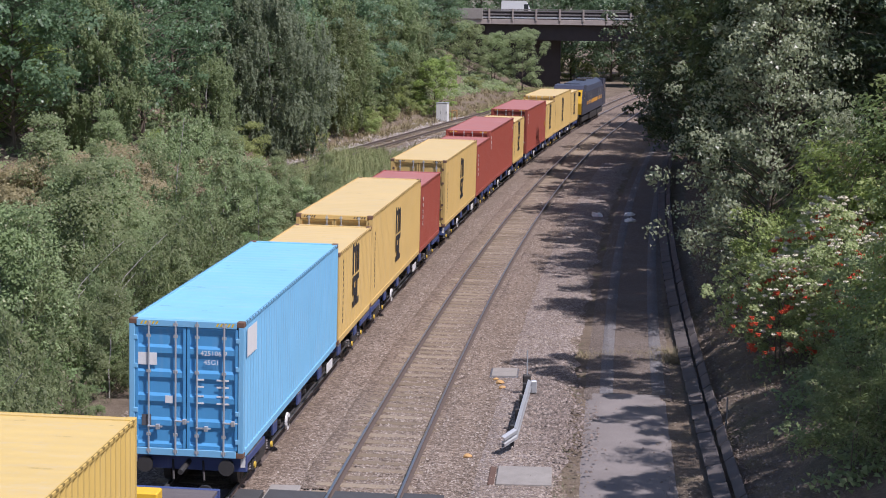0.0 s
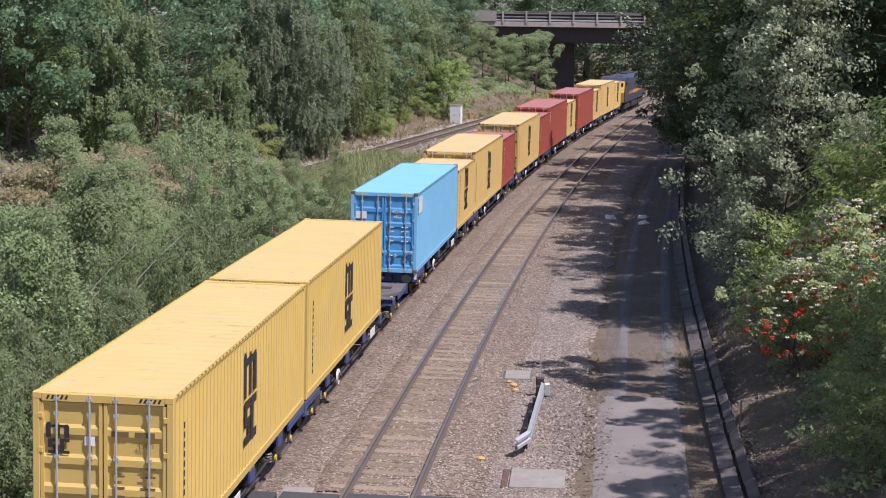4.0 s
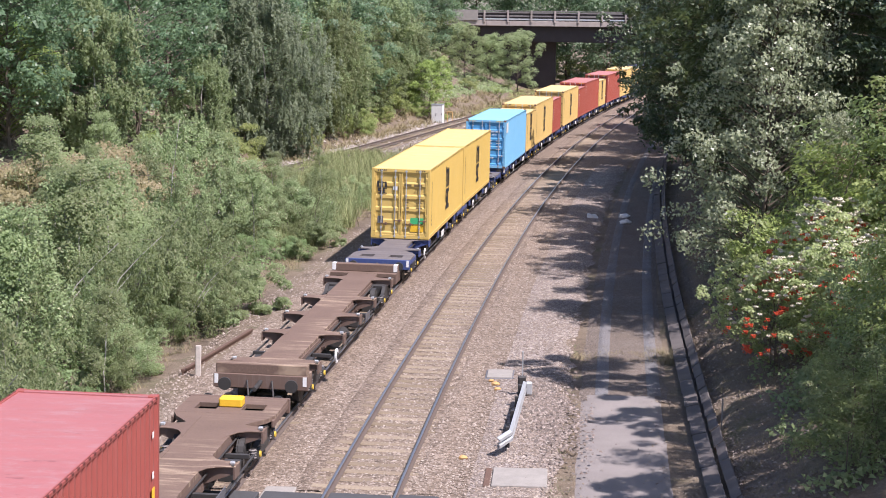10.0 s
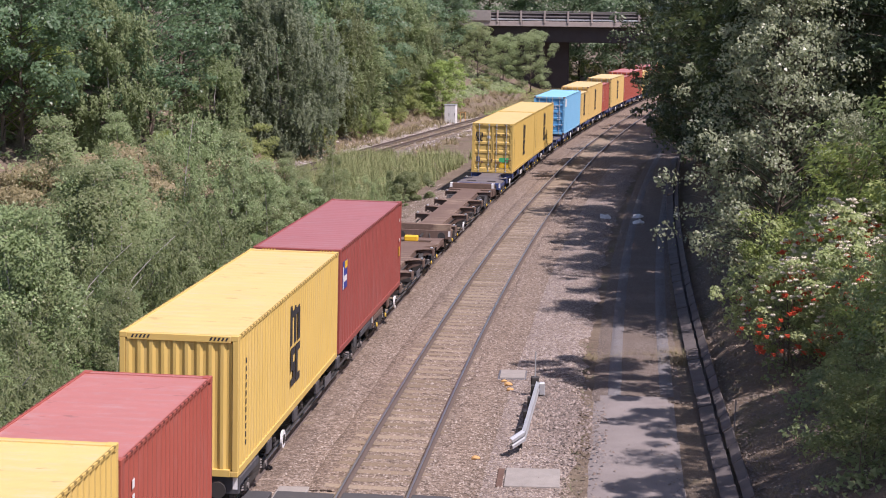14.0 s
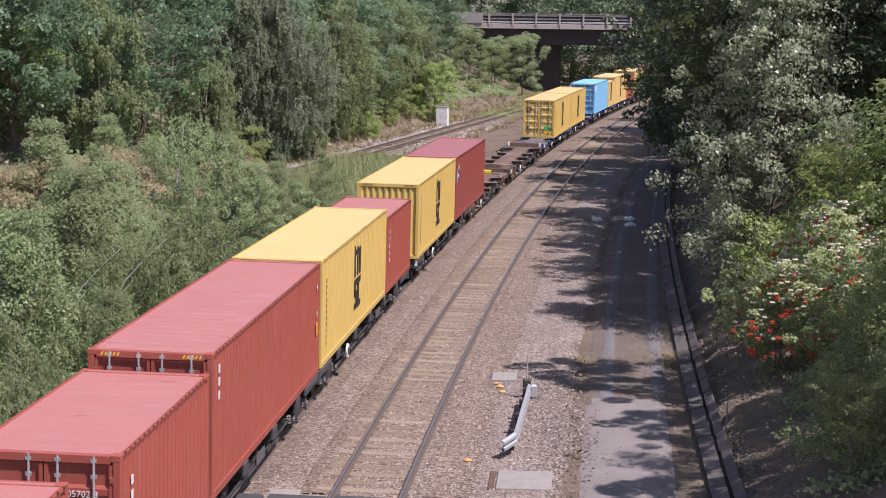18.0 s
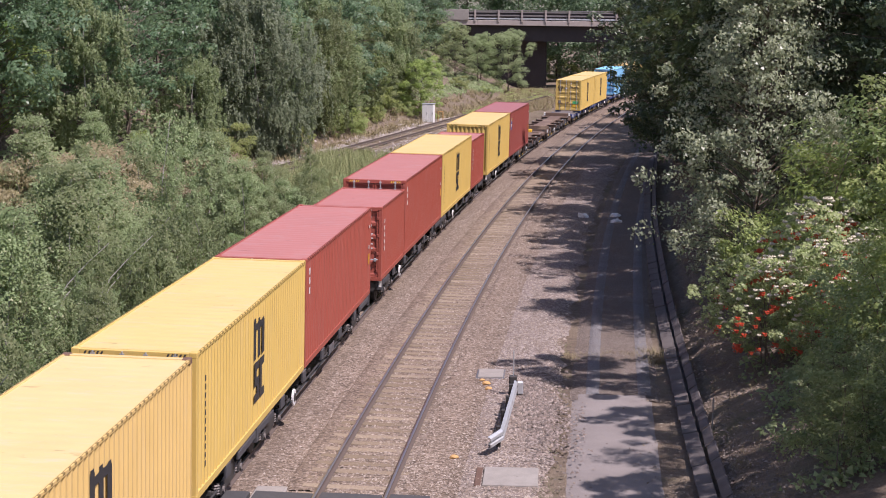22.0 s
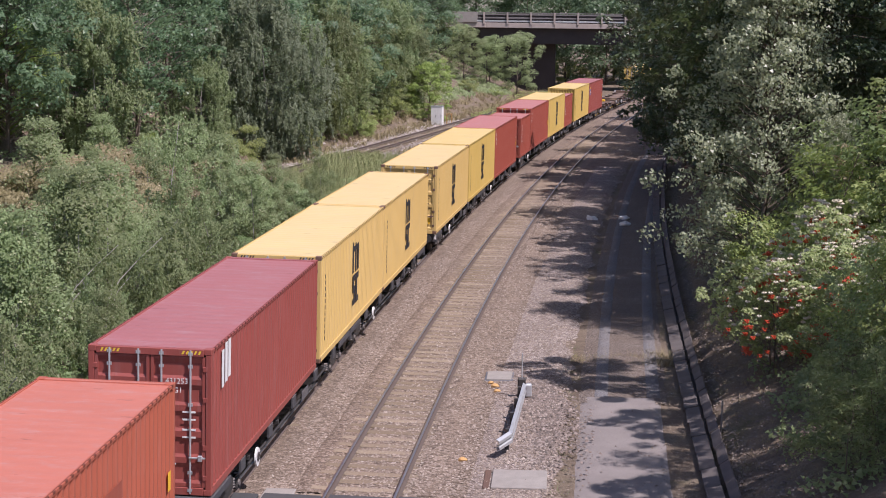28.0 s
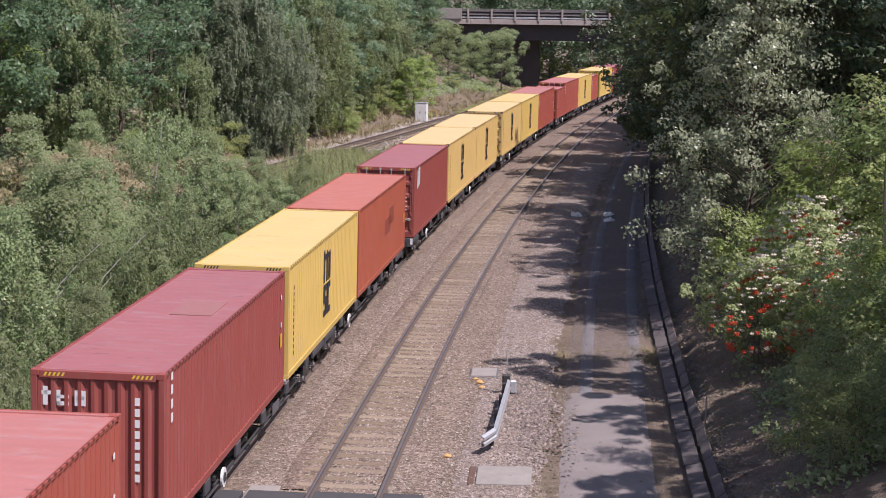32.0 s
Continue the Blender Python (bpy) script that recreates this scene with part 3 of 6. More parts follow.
def tree(name, seed, height, spread, clear, clumps, per, size, leaf, bark, label, category, style="round", trunk=0.11, stems=1, tri=False, puff=1.0, strands=9, lift=0.62):
    """A tree or shrub: tapered trunk or stems, bent limbs and a crown of leaf clumps with gaps."""
    rng = np.random.default_rng(seed)
    t = thing(name, Matrix(), label, category)
    tips, bm, twigs = [], bmesh.new(), bmesh.new()
    root = knot = None
    for k in range(stems):
        lean = rng.normal(size=2) * (0.05 if stems == 1 else 0.16) * height
        base = rng.normal(size=2) * (0 if stems == 1 else spread * 0.3)
        top = 0.93 * height * (1 if k == 0 else rng.uniform(0.6, 0.95))
        pts = []
        for i in range(7):
            f = i / 6
            pts.append((base[0] + lean[0] * f * f + 0.04 * rng.normal(), base[1] + lean[1] * f * f + 0.04 * rng.normal(), -0.25 + (top + 0.25) * f))
        root = limb(bm, pts, trunk * height / 8, 0.012, 5, root)[2]
        nb = max(5, int(clumps / stems / 3))
        for j in range(nb):
            f = clear / height + (1 - clear / height) * ((j + rng.random()) / nb)
            f = min(f, 0.97)
            i = min(5, int(f * 6))
            p = np.array(pts[i]) + (np.array(pts[i + 1]) - np.array(pts[i])) * (f * 6 - i)
            if style == "cone":
                reach = spread * (1.05 - f) ** 0.75
            elif style == "weep":
                reach = spread * (0.25 + math.sin(3.1416 * min(1, f * 0.95)) * 0.85)
            else:
                g = (f - clear / height) / (1 - clear / height + 1e-6)
                reach = spread * (0.35 + 0.75 * math.sin(3.1416 * (0.18 + 0.78 * g)))
            reach *= rng.uniform(0.65, 1.15)
            a = j * 2.4 + rng.uniform(-0.5, 0.5)
            rise = {"cone": 0.45, "weep": 0.1, "round": 0.35}[style] * reach
            q = [p, p + np.array([math.cos(a) * reach * 0.5, math.sin(a) * reach * 0.5, rise * 0.8]), p + np.array([math.cos(a) * reach, math.sin(a) * reach, rise])]
            knot = limb(twigs, q, trunk * height / 8 * 0.34 * (1 - 0.7 * f), 0.006, 3, knot)[2]
            for g in ((0.6, 1.0) if j % 2 else (0.8, 1.0)):
                m = q[0] + (q[2] - q[0]) * g + rng.normal(size=3) * spread * 0.10
                m[2] += 0.1 * reach
                if style == "weep":
                    m[2] -= 0.25 * reach * g
                tips.append((m, g))
        tips.append((np.array(pts[-1]), 1.0))
    part("trunk", bm, bark, t)
    part("branch_frame", twigs, TWIG if bark is BIRCH else bark, t)
    cs = np.array([a for a, _ in tips])
    rad = spread * puff * (0.24 if style != "round" else 0.27) * rng.uniform(0.7, 1.3, len(cs))
    if style == "weep":
        v, f = hanging(rng, cs, strands, per, size, 0.45 * spread)
    else:
        v, f = leaves(rng, cs, rad, per, size, droop=0.25, up=lift, flat=1.0 if style == "cone" else 0.75, tri=tri)
    link("crown", arrays("crown", v, f), leaf, t)
    return t


def planted(proto, spots, group=""):
    """Copies of proto at x, y, turn, scale, kept off the running lines; the first spot moves proto itself."""
    for i, (x, y, turn, k) in enumerate(spots):
        off = x - (0.00039875 * y * y + 0.058814 * y - 8.161)
        if y > 200 and -6 < off < 10:
            x += (-6.5 if off < 2 else 10.5) - off
        m = pose(x, y, level(x, y) - 0.05, 0, 0, turn) @ Matrix.Scale(k, 4)
        if i == 0:
            proto.matrix_world = m
            if group:
                proto["group"] = group
        else:
            copy_thing(proto, m)


rng = random.Random(5)


def scatter_spots(n, area, seed, lo=0.75, hi=1.25):
    """n spots: area gives x, y for two numbers in 0..1, or None."""
    r = random.Random(seed)
    out = []
    while len(out) < n:
        p = area(r.random(), r.random())
        if p:
            out.append((p[0], p[1], r.uniform(-75, 75), r.uniform(lo, hi) * (p[2] if len(p) > 2 else 1)))
    return out


def lx(s, u):
    x, y, _ = line(s, u)
    return x, y


# Scrub on the left of the train: young birch and willow, lower towards the far end.
def scrub_area(a, b):
    s = 33 + 72 * a
    near = -4.85 - 0.3 * math.sin(s * 0.35)
    x, y = lx(s, near - 16 * b ** 1.2)
    if x > third(y) - 1 and x < third(y) + 2.2:
        return None
    deep = -near + 16 * b ** 1.2 - 6
    k = 1.0 - 0.55 * smooth(68, 96, s) * (1 - smooth(6, 12, deep)) - 0.25 * (1 - smooth(0, 3, deep))
    return x, y, k


scrub = [
    tree("birch_sapling", 11, 5.0, 1.7, 0.3, 66, 175, 0.105, LEAF_SCRUB, BIRCH, "young silver birch with grey-green leaves in the scrub", "young tree", "cone", 0.06, tri=True, puff=1.1),
    tree("willow_shrub", 12, 4.2, 2.1, 0.15, 66, 180, 0.11, LEAF_SCRUB, BARK, "bushy willow shrub beside the railway", "shrub", "round", 0.05, 4, tri=True),
    tree("birch_sapling", 13, 4.6, 1.7, 0.25, 60, 24, 0.115, LEAF_BIRCH, BIRCH, "young birch with thin pale stem in the scrub", "young tree", "weep", 0.06, 2, tri=True, strands=8),
    tree("alder_shrub", 14, 3.6, 2.0, 0.1, 60, 175, 0.115, LEAF_ALDER, BARK, "dark green leafy shrub beside the railway", "shrub", "round", 0.05, 4, tri=True),
]
allspots = scatter_spots(112, scrub_area, 3, 0.8, 1.2) + [(*lx(s, u), (37 * s) % 150 - 75, k) for s, u, k in ((36.5, -5.2, 0.6), (38.6, -5.1, 0.65), (40.8, -5.0, 0.6), (43.0, -4.9, 0.65), (45.4, -4.9, 0.6), (39.5, -6.6, 0.9), (42.0, -6.7, 0.9), (44.6, -6.4, 0.9), (37.0, -7.0, 0.9), (47.8, -5.0, 0.6))]
for i, p in enumerate(scrub):
    planted(p, allspots[i::4], "scrub beside the railway")
low = tree("bramble_bush", 15, 1.3, 0.9, 0.05, 30, 230, 0.075, LEAF_SCRUB, BARK, "low green bramble at the edge of the ballast", "bush", "round", 0.05, 4, tri=True)
planted(low, scatter_spots(12, lambda a, b: lx(34 + 66 * a, -3.9 - 1.2 * b - (0.5 if a < 0.25 else 0)), 8, 0.5, 1.2), "low bushes by the ballast")
planted(tree("willow_shrub", 16, 2.2, 1.3, 0.1, 36, 150, 0.13, LEAF_SCRUB, BARK, "low green willow shrub before the old siding", "shrub", "round", 0.05, 4, tri=True), scatter_spots(7, lambda a, b: lx(78 + 16 * a, -6.0 - 6.5 * b), 9, 0.6, 1.0), "scrub beside the railway")
lone = tree("birch_tree", 17, 7.4, 2.1, 1.2, 66, 26, 0.12, LEAF_SCRUB, BIRCH, "slender silver birch with a white stem in the scrub", "tree", "weep", 0.055, tri=True, strands=7)
planted(lone, [(-11.5, 69.0, 0, 0.92)], "scrub beside the railway")
weed = tree("willowherb_clump", 18, 1.9, 1.2, 0.1, 40, 120, 0.10, LEAF_RUSSET, BARK, "tall weeds gone brown among the scrub", "weeds", "round", 0.03, 6, tri=True)
planted(weed, [(-21.6, 85.5, 0, 1.5), (-20.0, 84.0, 40, 1.2), (-18.4, 83.5, -30, 1.1), (-16.2, 79.0, 60, 1.3), (-14.6, 77.0, 10, 1.1), (-19.2, 80.0, -50, 1.2), (-16.6, 74.5, 30, 1.0), (-13.0, 81.0, -20, 0.9), (-17.4, 88.0, 15, 1.3), (-11.2, 98.0, 50, 0.7), (-13.4, 100.5, -10, 0.8)], "brown weeds in the scrub")

# Wood on the left bank.
birch = tree("birch_tree", 21, 11.0, 3.1, 1.6, 120, 31, 0.19, LEAF_BIRCH, BIRCH, "tall silver birch with drooping grey-green foliage", "tree", "weep", 0.07, tri=True, strands=9)
oak = tree("sycamore_tree", 22, 10.0, 3.6, 1.2, 220, 95, 0.205, LEAF_DARK, BARK, "broad dark green sycamore on the cutting bank", "tree", "round", 0.12, tri=True, puff=0.66)
ash = tree("ash_tree", 23, 8.5, 2.9, 0.8, 90, 190, 0.19, LEAF_SCRUB, BARK, "mid-green bushy tree on the cutting bank", "tree", "round", 0.10, tri=True)
goat = tree("goat_willow", 24, 5.0, 2.5, 0.2, 66, 150, 0.18, LEAF_BRIGHT, BARK, "yellow-green goat willow at the foot of the bank", "shrub", "round", 0.07, 3, tri=True)
fresh = tree("maple_tree", 27, 9.0, 3.3, 0.5, 200, 100, 0.21, LEAF_FRESH, BARK, "bright green maple on the cutting bank", "tree", "round", 0.11, tri=True, puff=0.66)


def wood(d0, d1, y0, y1):
    def f(a, b):
        y = y0 + (y1 - y0) * a
        x3 = third(y) if y < 205 else third(205) + 0.12 * (y - 205)
        x = x3 - d0 - (d1 - d0) * b
        return None if (y > 172 and x > -3.5) or (abs(x + 13.5) < 5 and 100 < y < 123) else (x, y)
    return f


weeping = tree("weeping_birch", 26, 13.0, 4.2, 0.5, 240, 40, 0.17, LEAF_WEEP, BIRCH, "big weeping birch with dark grey-green hanging foliage", "tree", "weep", 0.07, tri=True, strands=11)
weeping.matrix_world = pose(-13.4, 124, level(-13.4, 124) - 0.05, 0, 0, 20)
planted(birch, [(-21.6, 103, 30, 0.93), (-16.6, 112, -20, 0.74), (-30.5, 100, 40, 0.9), (-4.6, 173, 10, 0.86)] + scatter_spots(8, wood(5.5, 14, 132, 205), 31, 0.8, 1.1), "wood on the bank")
planted(oak, [(-9.3, 153, 15, 1.12), (-25.5, 117, 40, 1.1), (-20.5, 124, -40, 1.15), (-30.5, 112, 0, 1.1)] + scatter_spots(17, wood(9, 18, 84, 225), 32, 0.85, 1.25), "wood on the bank")
planted(fresh, [(-25.6, 98.5, 20, 0.72), (-27.5, 104, -50, 0.9), (-19.0, 106, 60, 0.33), (-2.2, 170, -20, 0.92), (-7.0, 160, 50, 0.8)], "wood on the bank")
planted(ash, [(8.8, 227, 10, 0.98), (4.6, 219, 60, 0.7), (1.6, 212, 40, 0.8), (-1.6, 203, 60, 0.9), (5.2, 229, -40, 0.75), (1.0, 232, 20, 0.7)] + scatter_spots(15, wood(5.4, 12, 132, 205), 33, 0.7, 1.1), "wood on the bank")
planted(goat, [(-14.2, 117, 0, 0.62), (-8.6, 146, 50, 0.5), (-6.0, 158, -60, 0.5), (-1.8, 184, 30, 0.6), (2.6, 203, 0, 0.6), (6.0, 211, 60, 0.5), (21, 266, 0, 1.3), (25, 270, 60, 1.3), (17, 268, -40, 1.3), (29, 274, 30, 1.3)] + scatter_spots(13, wood(4.0, 7.0, 125, 200), 34, 0.4, 0.8), "wood on the bank")
planted(tree("sycamore_tree", 25, 12.0, 4.8, 0.6, 90, 120, 0.36, LEAF_DARK, BARK, "tall dark tree at the back of the wood", "tree", "round", 0.11, tri=True),
        scatter_spots(28, wood(17, 36, 70, 320), 35, 0.9, 1.25) + [(24, 264, 0, 1.0), (31, 268, 60, 0.9), (18, 268, -60, 1.0), (38, 275, 30, 1.1), (12, 272, 10, 1.1), (27, 282, 70, 1.2), (4, 275, 70, 1.1), (-6, 262, 10, 1.1), (46, 266, 0, 1.2), (20, 290, 0, 1.35), (36, 296, 0, 1.35), (10, 286, -30, 1.3), (0, 288, 20, 1.3)], "wood on the bank")

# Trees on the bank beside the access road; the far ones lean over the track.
shade_tree = tree("sycamore_tree", 41, 14.5, 4.5, 0.8, 420, 84, 0.26, LEAF_SHADED, BARK, "big dark sycamore overhanging the access road", "tree", "round", 0.10, tri=True, puff=0.52)
grey_tree = tree("aspen_tree", 42, 13.5, 3.6, 0.3, 560, 72, 0.145, LEAF_GREY, BARK, "bushy grey-green aspen on the access road bank", "tree", "cone", 0.075, tri=True, puff=0.55, lift=0.05)
# Unseen trees, added with crowns above the view to shade the road.
high_tree = tree("poplar_tree", 43, 17.5, 2.5, 10.6, 66, 150, 0.24, LEAF_SHADED, BARK, "tall tree out of view, added to cast shade on the road", "tree", "round", 0.07, tri=True)
# Trees past u 20 and the last, unseen one are added for shade.
planted(shade_tree, [(*lx(s, u), a, k) for s, u, a, k in (
    (118, 11.9, 0, 0.95), (107, 12.8, 60, 1.0), (131, 11.7, 160, 0.95), (97, 13.8, 240, 1.0), (144, 11.6, 310, 0.9), (158, 11.6, 30, 0.9), (87, 14.8, 120, 1.0), (174, 11.6, 100, 0.9),
    (190, 12, 200, 0.9), (208, 12.5, 0, 0.9), (226, 16, 0, 0.9), (74, 17.5, 60, 1.0), (60, 20.0, 30, 1.0), (67, 22.5, 120, 1.2), (77, 23, 320, 1.3), (87, 23.5, 30, 1.3), (97, 22.5, 70, 1.3), (107, 21.5, 10, 1.3), (118, 20.5, 90, 1.25), (133, 20, 40, 1.2), (150, 19, 0, 1.2), (80, 16.8, 200, 1.0), (67.5, 15.7, 200, 0.95), (31.0, 22.6, 0, 0.76))], "trees on the access road bank")
planted(grey_tree, [(*lx(s, u), a, k) for s, u, a, k in ((57.5, 13.9, 10, 0.92), (55.6, 16.0, -30, 0.45), (59.5, 13.4, 30, 0.46))], "trees on the access road bank")
planted(high_tree, [(*lx(s, u), a, k) for s, u, a, k in ((44.8, 16.4, 0, 0.80), (58.5, 19.2, 20, 1.1), (33.0, 17.5, 60, 0.80), (36.0, 18.0, 200, 0.83), (39.2, 18.3, 20, 0.85))], "tall trees on the bank top")
planted(tree("hawthorn_tree", 44, 6.0, 1.9, 0.3, 66, 220, 0.11, LEAF_RUSSET, BARK, "hawthorn with browning leaves on the bank", "tree", "round", 0.08, 2, tri=True), [(*lx(53.6, 17.6), 0, 1.0)], "")


def rowan(seed, x, y, turn, k):
    t = tree("rowan_tree", seed, 3.6, 1.7, 0.4, 170, 70, 0.11, LEAF_ROWAN, BARK, "rowan bush with clusters of orange-red berries", "bush", "round", 0.07, 3, tri=True, puff=0.62)
    r = random.Random(seed)
    base = bmesh.new()
    for j in range(16):
        bmesh.ops.create_icosphere(base, subdivisions=1, radius=0.026, matrix=Matrix.Translation((r.gauss(0, 0.045), r.gauss(0, 0.045), r.gauss(0, 0.025))))
    first = None
    head = bmesh.new()
    bmesh.ops.create_icosphere(head, subdivisions=2, radius=0.062)
    for v in head.verts:
        v.co = Vector((v.co.x, v.co.y, 0.7 * v.co.z)) * (1 + 1.3 * noise.noise(v.co * 45))
    pale = None
    for i in range(110):
        a, f = r.gauss(-1.35, 0.9), r.random() ** 0.6
        q = 1.8 * math.sin(3.1416 * (0.3 + 0.62 * f)) * r.uniform(0.85, 1.08)
        ob = part("seed_head", head, CREAM, t, "cream-coloured seed head") if pale is None else new("seed_head", pale.data)
        pale = pale or ob
        ob.parent = t
        ob["label"] = "cream-coloured seed head"
        ob.location = (math.cos(a) * q, math.sin(a) * q, 1.2 + 2.6 * f)
    for i in range(70):
        a, f = r.gauss(-1.9, 0.9), r.random()
        h = 0.75 + 2.6 * f
        q = 1.85 * math.sin(3.1416 * (0.25 + 0.68 * f)) * r.uniform(0.88, 1.1)
        ob = part("fruit_head", base, BERRY, t, "orange-red rowan berries") if first is None else new("fruit_head", first.data)
        if first is None:
            first = ob
        else:
            ob.parent = t
            ob["label"] = "orange-red rowan berries"
        ob.location = (math.cos(a) * q, math.sin(a) * q, h)
    t.matrix_world = pose(x, y, level(x, y) - 0.05, 0, 0, turn) @ Matrix.Scale(k, 4)
    return t


rowan(51, *lx(46.4, 13.5), 0, 0.85)
rowan(52, *lx(45.4, 15.2), 25, 0.85)
rowan(55, *lx(48.6, 15.1), -20, 1.0)
right_low = tree("elder_bush", 53, 3.0, 1.7, 0.1, 110, 95, 0.11, LEAF_SCRUB, BARK, "leafy green bush at the top of the kerb bank", "bush", "round", 0.06, 4, tri=True)
planted(right_low, [(*lx(43.3, 15.9), 0, 0.9), (*lx(41.5, 14.7), 90, 0.75), (*lx(51.5, 18.2), 200, 1.7), (*lx(54.5, 20.5), 80, 2.0), (*lx(54, 14.6), 20, 0.9), (*lx(40.0, 15.9), 250, 0.9), (*lx(38.5, 14.0), 300, 0.5), (*lx(36.5, 14.8), 30, 0.8), (*lx(46.2, 14.4), 10, 0.6), (*lx(34.8, 14.2), 170, 0.8), (*lx(56.5, 15.6), 290, 1.0)], "bushes on the access road bank")
bright_low = tree("bright_bush", 54, 3.4, 1.5, 0.2, 90, 100, 0.105, LEAF_BRIGHT, BARK, "yellow-green bush on the access road bank", "bush", "cone", 0.06, 3, tri=True)
planted(bright_low, [(*lx(49.8, 18.0), 0, 1.5), (*lx(40.6, 16.6), 140, 0.75), (*lx(52.2, 15.6), 200, 1.0), (*lx(38.6, 16.2), 240, 0.7), (*lx(50.2, 13.7), 60, 0.75)], "bushes on the access road bank")


def undergrowth(name, spots, size, per, radius, mat, label, seed):
    """Low leafy growth that covers the ground, as one mesh."""
    r = np.random.default_rng(seed)
    cs = np.array([(x, y, level(x, y) + 0.12) for x, y in spots])
    v, f = leaves(r, cs, np.full(len(cs), radius), per, size, flat=0.45, tri=True)
    return tagged(link(name, arrays(name, v, f), mat), label, "undergrowth", kind="stuff")


ru = random.Random(66)
undergrowth("undergrowth", [(third(y) - 6.8 - 17 * ru.random() ** 1.3, y) for y in (80 + 145 * ru.random() for _ in range(2600))], 0.34, 16, 0.75, LEAF_SCRUB, "leafy undergrowth on the wooded bank", 67)
slope_spots = []
while len(slope_spots) < 260:
    y = ru.uniform(178, 236)
    x = ru.uniform(-3, 14)
    if x < 0.00039875 * y * y + 0.058814 * y - 8.161 - 9.5 and x > third(min(y, 205)) - 3:
        slope_spots.append((x, y))
undergrowth("slope_undergrowth", slope_spots, 0.2, 20, 0.6, LEAF_BRIGHT, "yellow-green growth on the slope by the bridge", 70)
undergrowth("scrub_undergrowth", [lx(33 + 75 * ru.random(), -5.4 - 18 * ru.random()) for _ in range(2200)], 0.17, 20, 0.55, LEAF_ALDER, "leafy undergrowth below the scrub", 68)
undergrowth("bank_undergrowth", [lx(34 + 60 * ru.random() ** 1.2, 13.0 + 9 * ru.random()) for _ in range(900)] + [lx(34 + 11 * ru.random(), 13.6 + 4.5 * ru.random()) for _ in range(320)], 0.15, 20, 0.45, LEAF_SCRUB, "leafy undergrowth on the access road bank", 69)


def blades(name, spots, length, per, mat, label, seed, lean=0.8, wide=0.006):
    """Tufts of grass blades as one mesh of narrow triangles."""
    r = np.random.default_rng(seed)
    vs = []
    for x, y, k in spots:
        z = level(x, y)
        n = per
        a = r.uniform(0, 6.283, n)
        p = np.stack([x + r.normal(0, 0.14, n) * k, y + r.normal(0, 0.14, n) * k, np.full(n, z - 0.02)], 1)
        L = length * k * r.uniform(0.5, 1.2, n)
        d = np.stack([np.cos(a) * lean, np.sin(a) * lean, np.ones(n)], 1) * L[:, None]
        d[:, 2] *= r.uniform(0.5, 1.0, n)
        w = np.stack([-np.sin(a), np.cos(a), np.zeros(n)], 1) * wide
        vs.append(np.stack([p - w, p + w, p + d], 1))
    v = np.concatenate(vs).reshape(-1, 3)
    ob = link(name, arrays(name, v, np.arange(len(v)).reshape(-1, 3)), mat)
    return tagged(ob, label, "grass", kind="stuff")


rr = random.Random(61)
blades("dry_grass", [(*lx(rr.uniform(46, 100), -4.3 - rr.random() * 1.3), rr.uniform(0.5, 1.2)) for _ in range(330)] + [(*lx(rr.uniform(51.5, 53.6), 10.3 + rr.random() * 0.8), rr.uniform(0.8, 1.6)) for _ in range(26)] + [(*lx(rr.uniform(51.6, 53.0), 7.6 + rr.random() * 3.2), rr.uniform(0.5, 0.9)) for _ in range(36)] + [(*lx(rr.uniform(36, 75), 12.0 + rr.random() * 2.2), rr.uniform(0.5, 1.0)) for _ in range(150)], 0.30, 26, GRASS_DRY, "dry straw-coloured grass along the verge", 62)
blades("green_grass", [(*lx(rr.uniform(34, 100), -4.5 - rr.random() * 2.6), rr.uniform(0.6, 1.2)) for _ in range(380)] + [(*lx(rr.uniform(36, 55), 7.75 + rr.gauss(0, 0.12)), rr.uniform(0.3, 0.8)) for _ in range(60)], 0.30, 26, GRASS, "rough green grass along the verge", 63)
blades("tall_grass", [(*lx(s, -4.6 - 9.5 * rr.random()), rr.uniform(0.7, 1.25)) for s in (76 + 50 * rr.random() for _ in range(1250))] + [(third(y) + rr.uniform(-1.5, 2.6), y, rr.uniform(0.5, 0.9)) for y in (98 + 30 * rr.random() for _ in range(160))], 0.95, 46, GRASS_TALL, "tall green grass and weeds before the old siding", 65, 0.35, 0.014)
blades("bank_grass", [(third(y) - 2.2 - rr.random() * 4.5, y, rr.uniform(0.8, 1.8)) for y in (105 + 105 * rr.random() for _ in range(800))] + [(third(y) + 2.4 + rr.random() * 2, y, rr.uniform(0.8, 1.6)) for y in (128 + 60 * rr.random() for _ in range(120))] + [(third(205) + 0.12 * (y - 205) - 4.5 + rr.random() * 8.0, y, rr.uniform(0.9, 1.7)) for y in (186 + 52 * rr.random() for _ in range(700))], 0.5, 22, GRASS_DRY, "dry grass beside the old siding", 64, 0.6, 0.02)


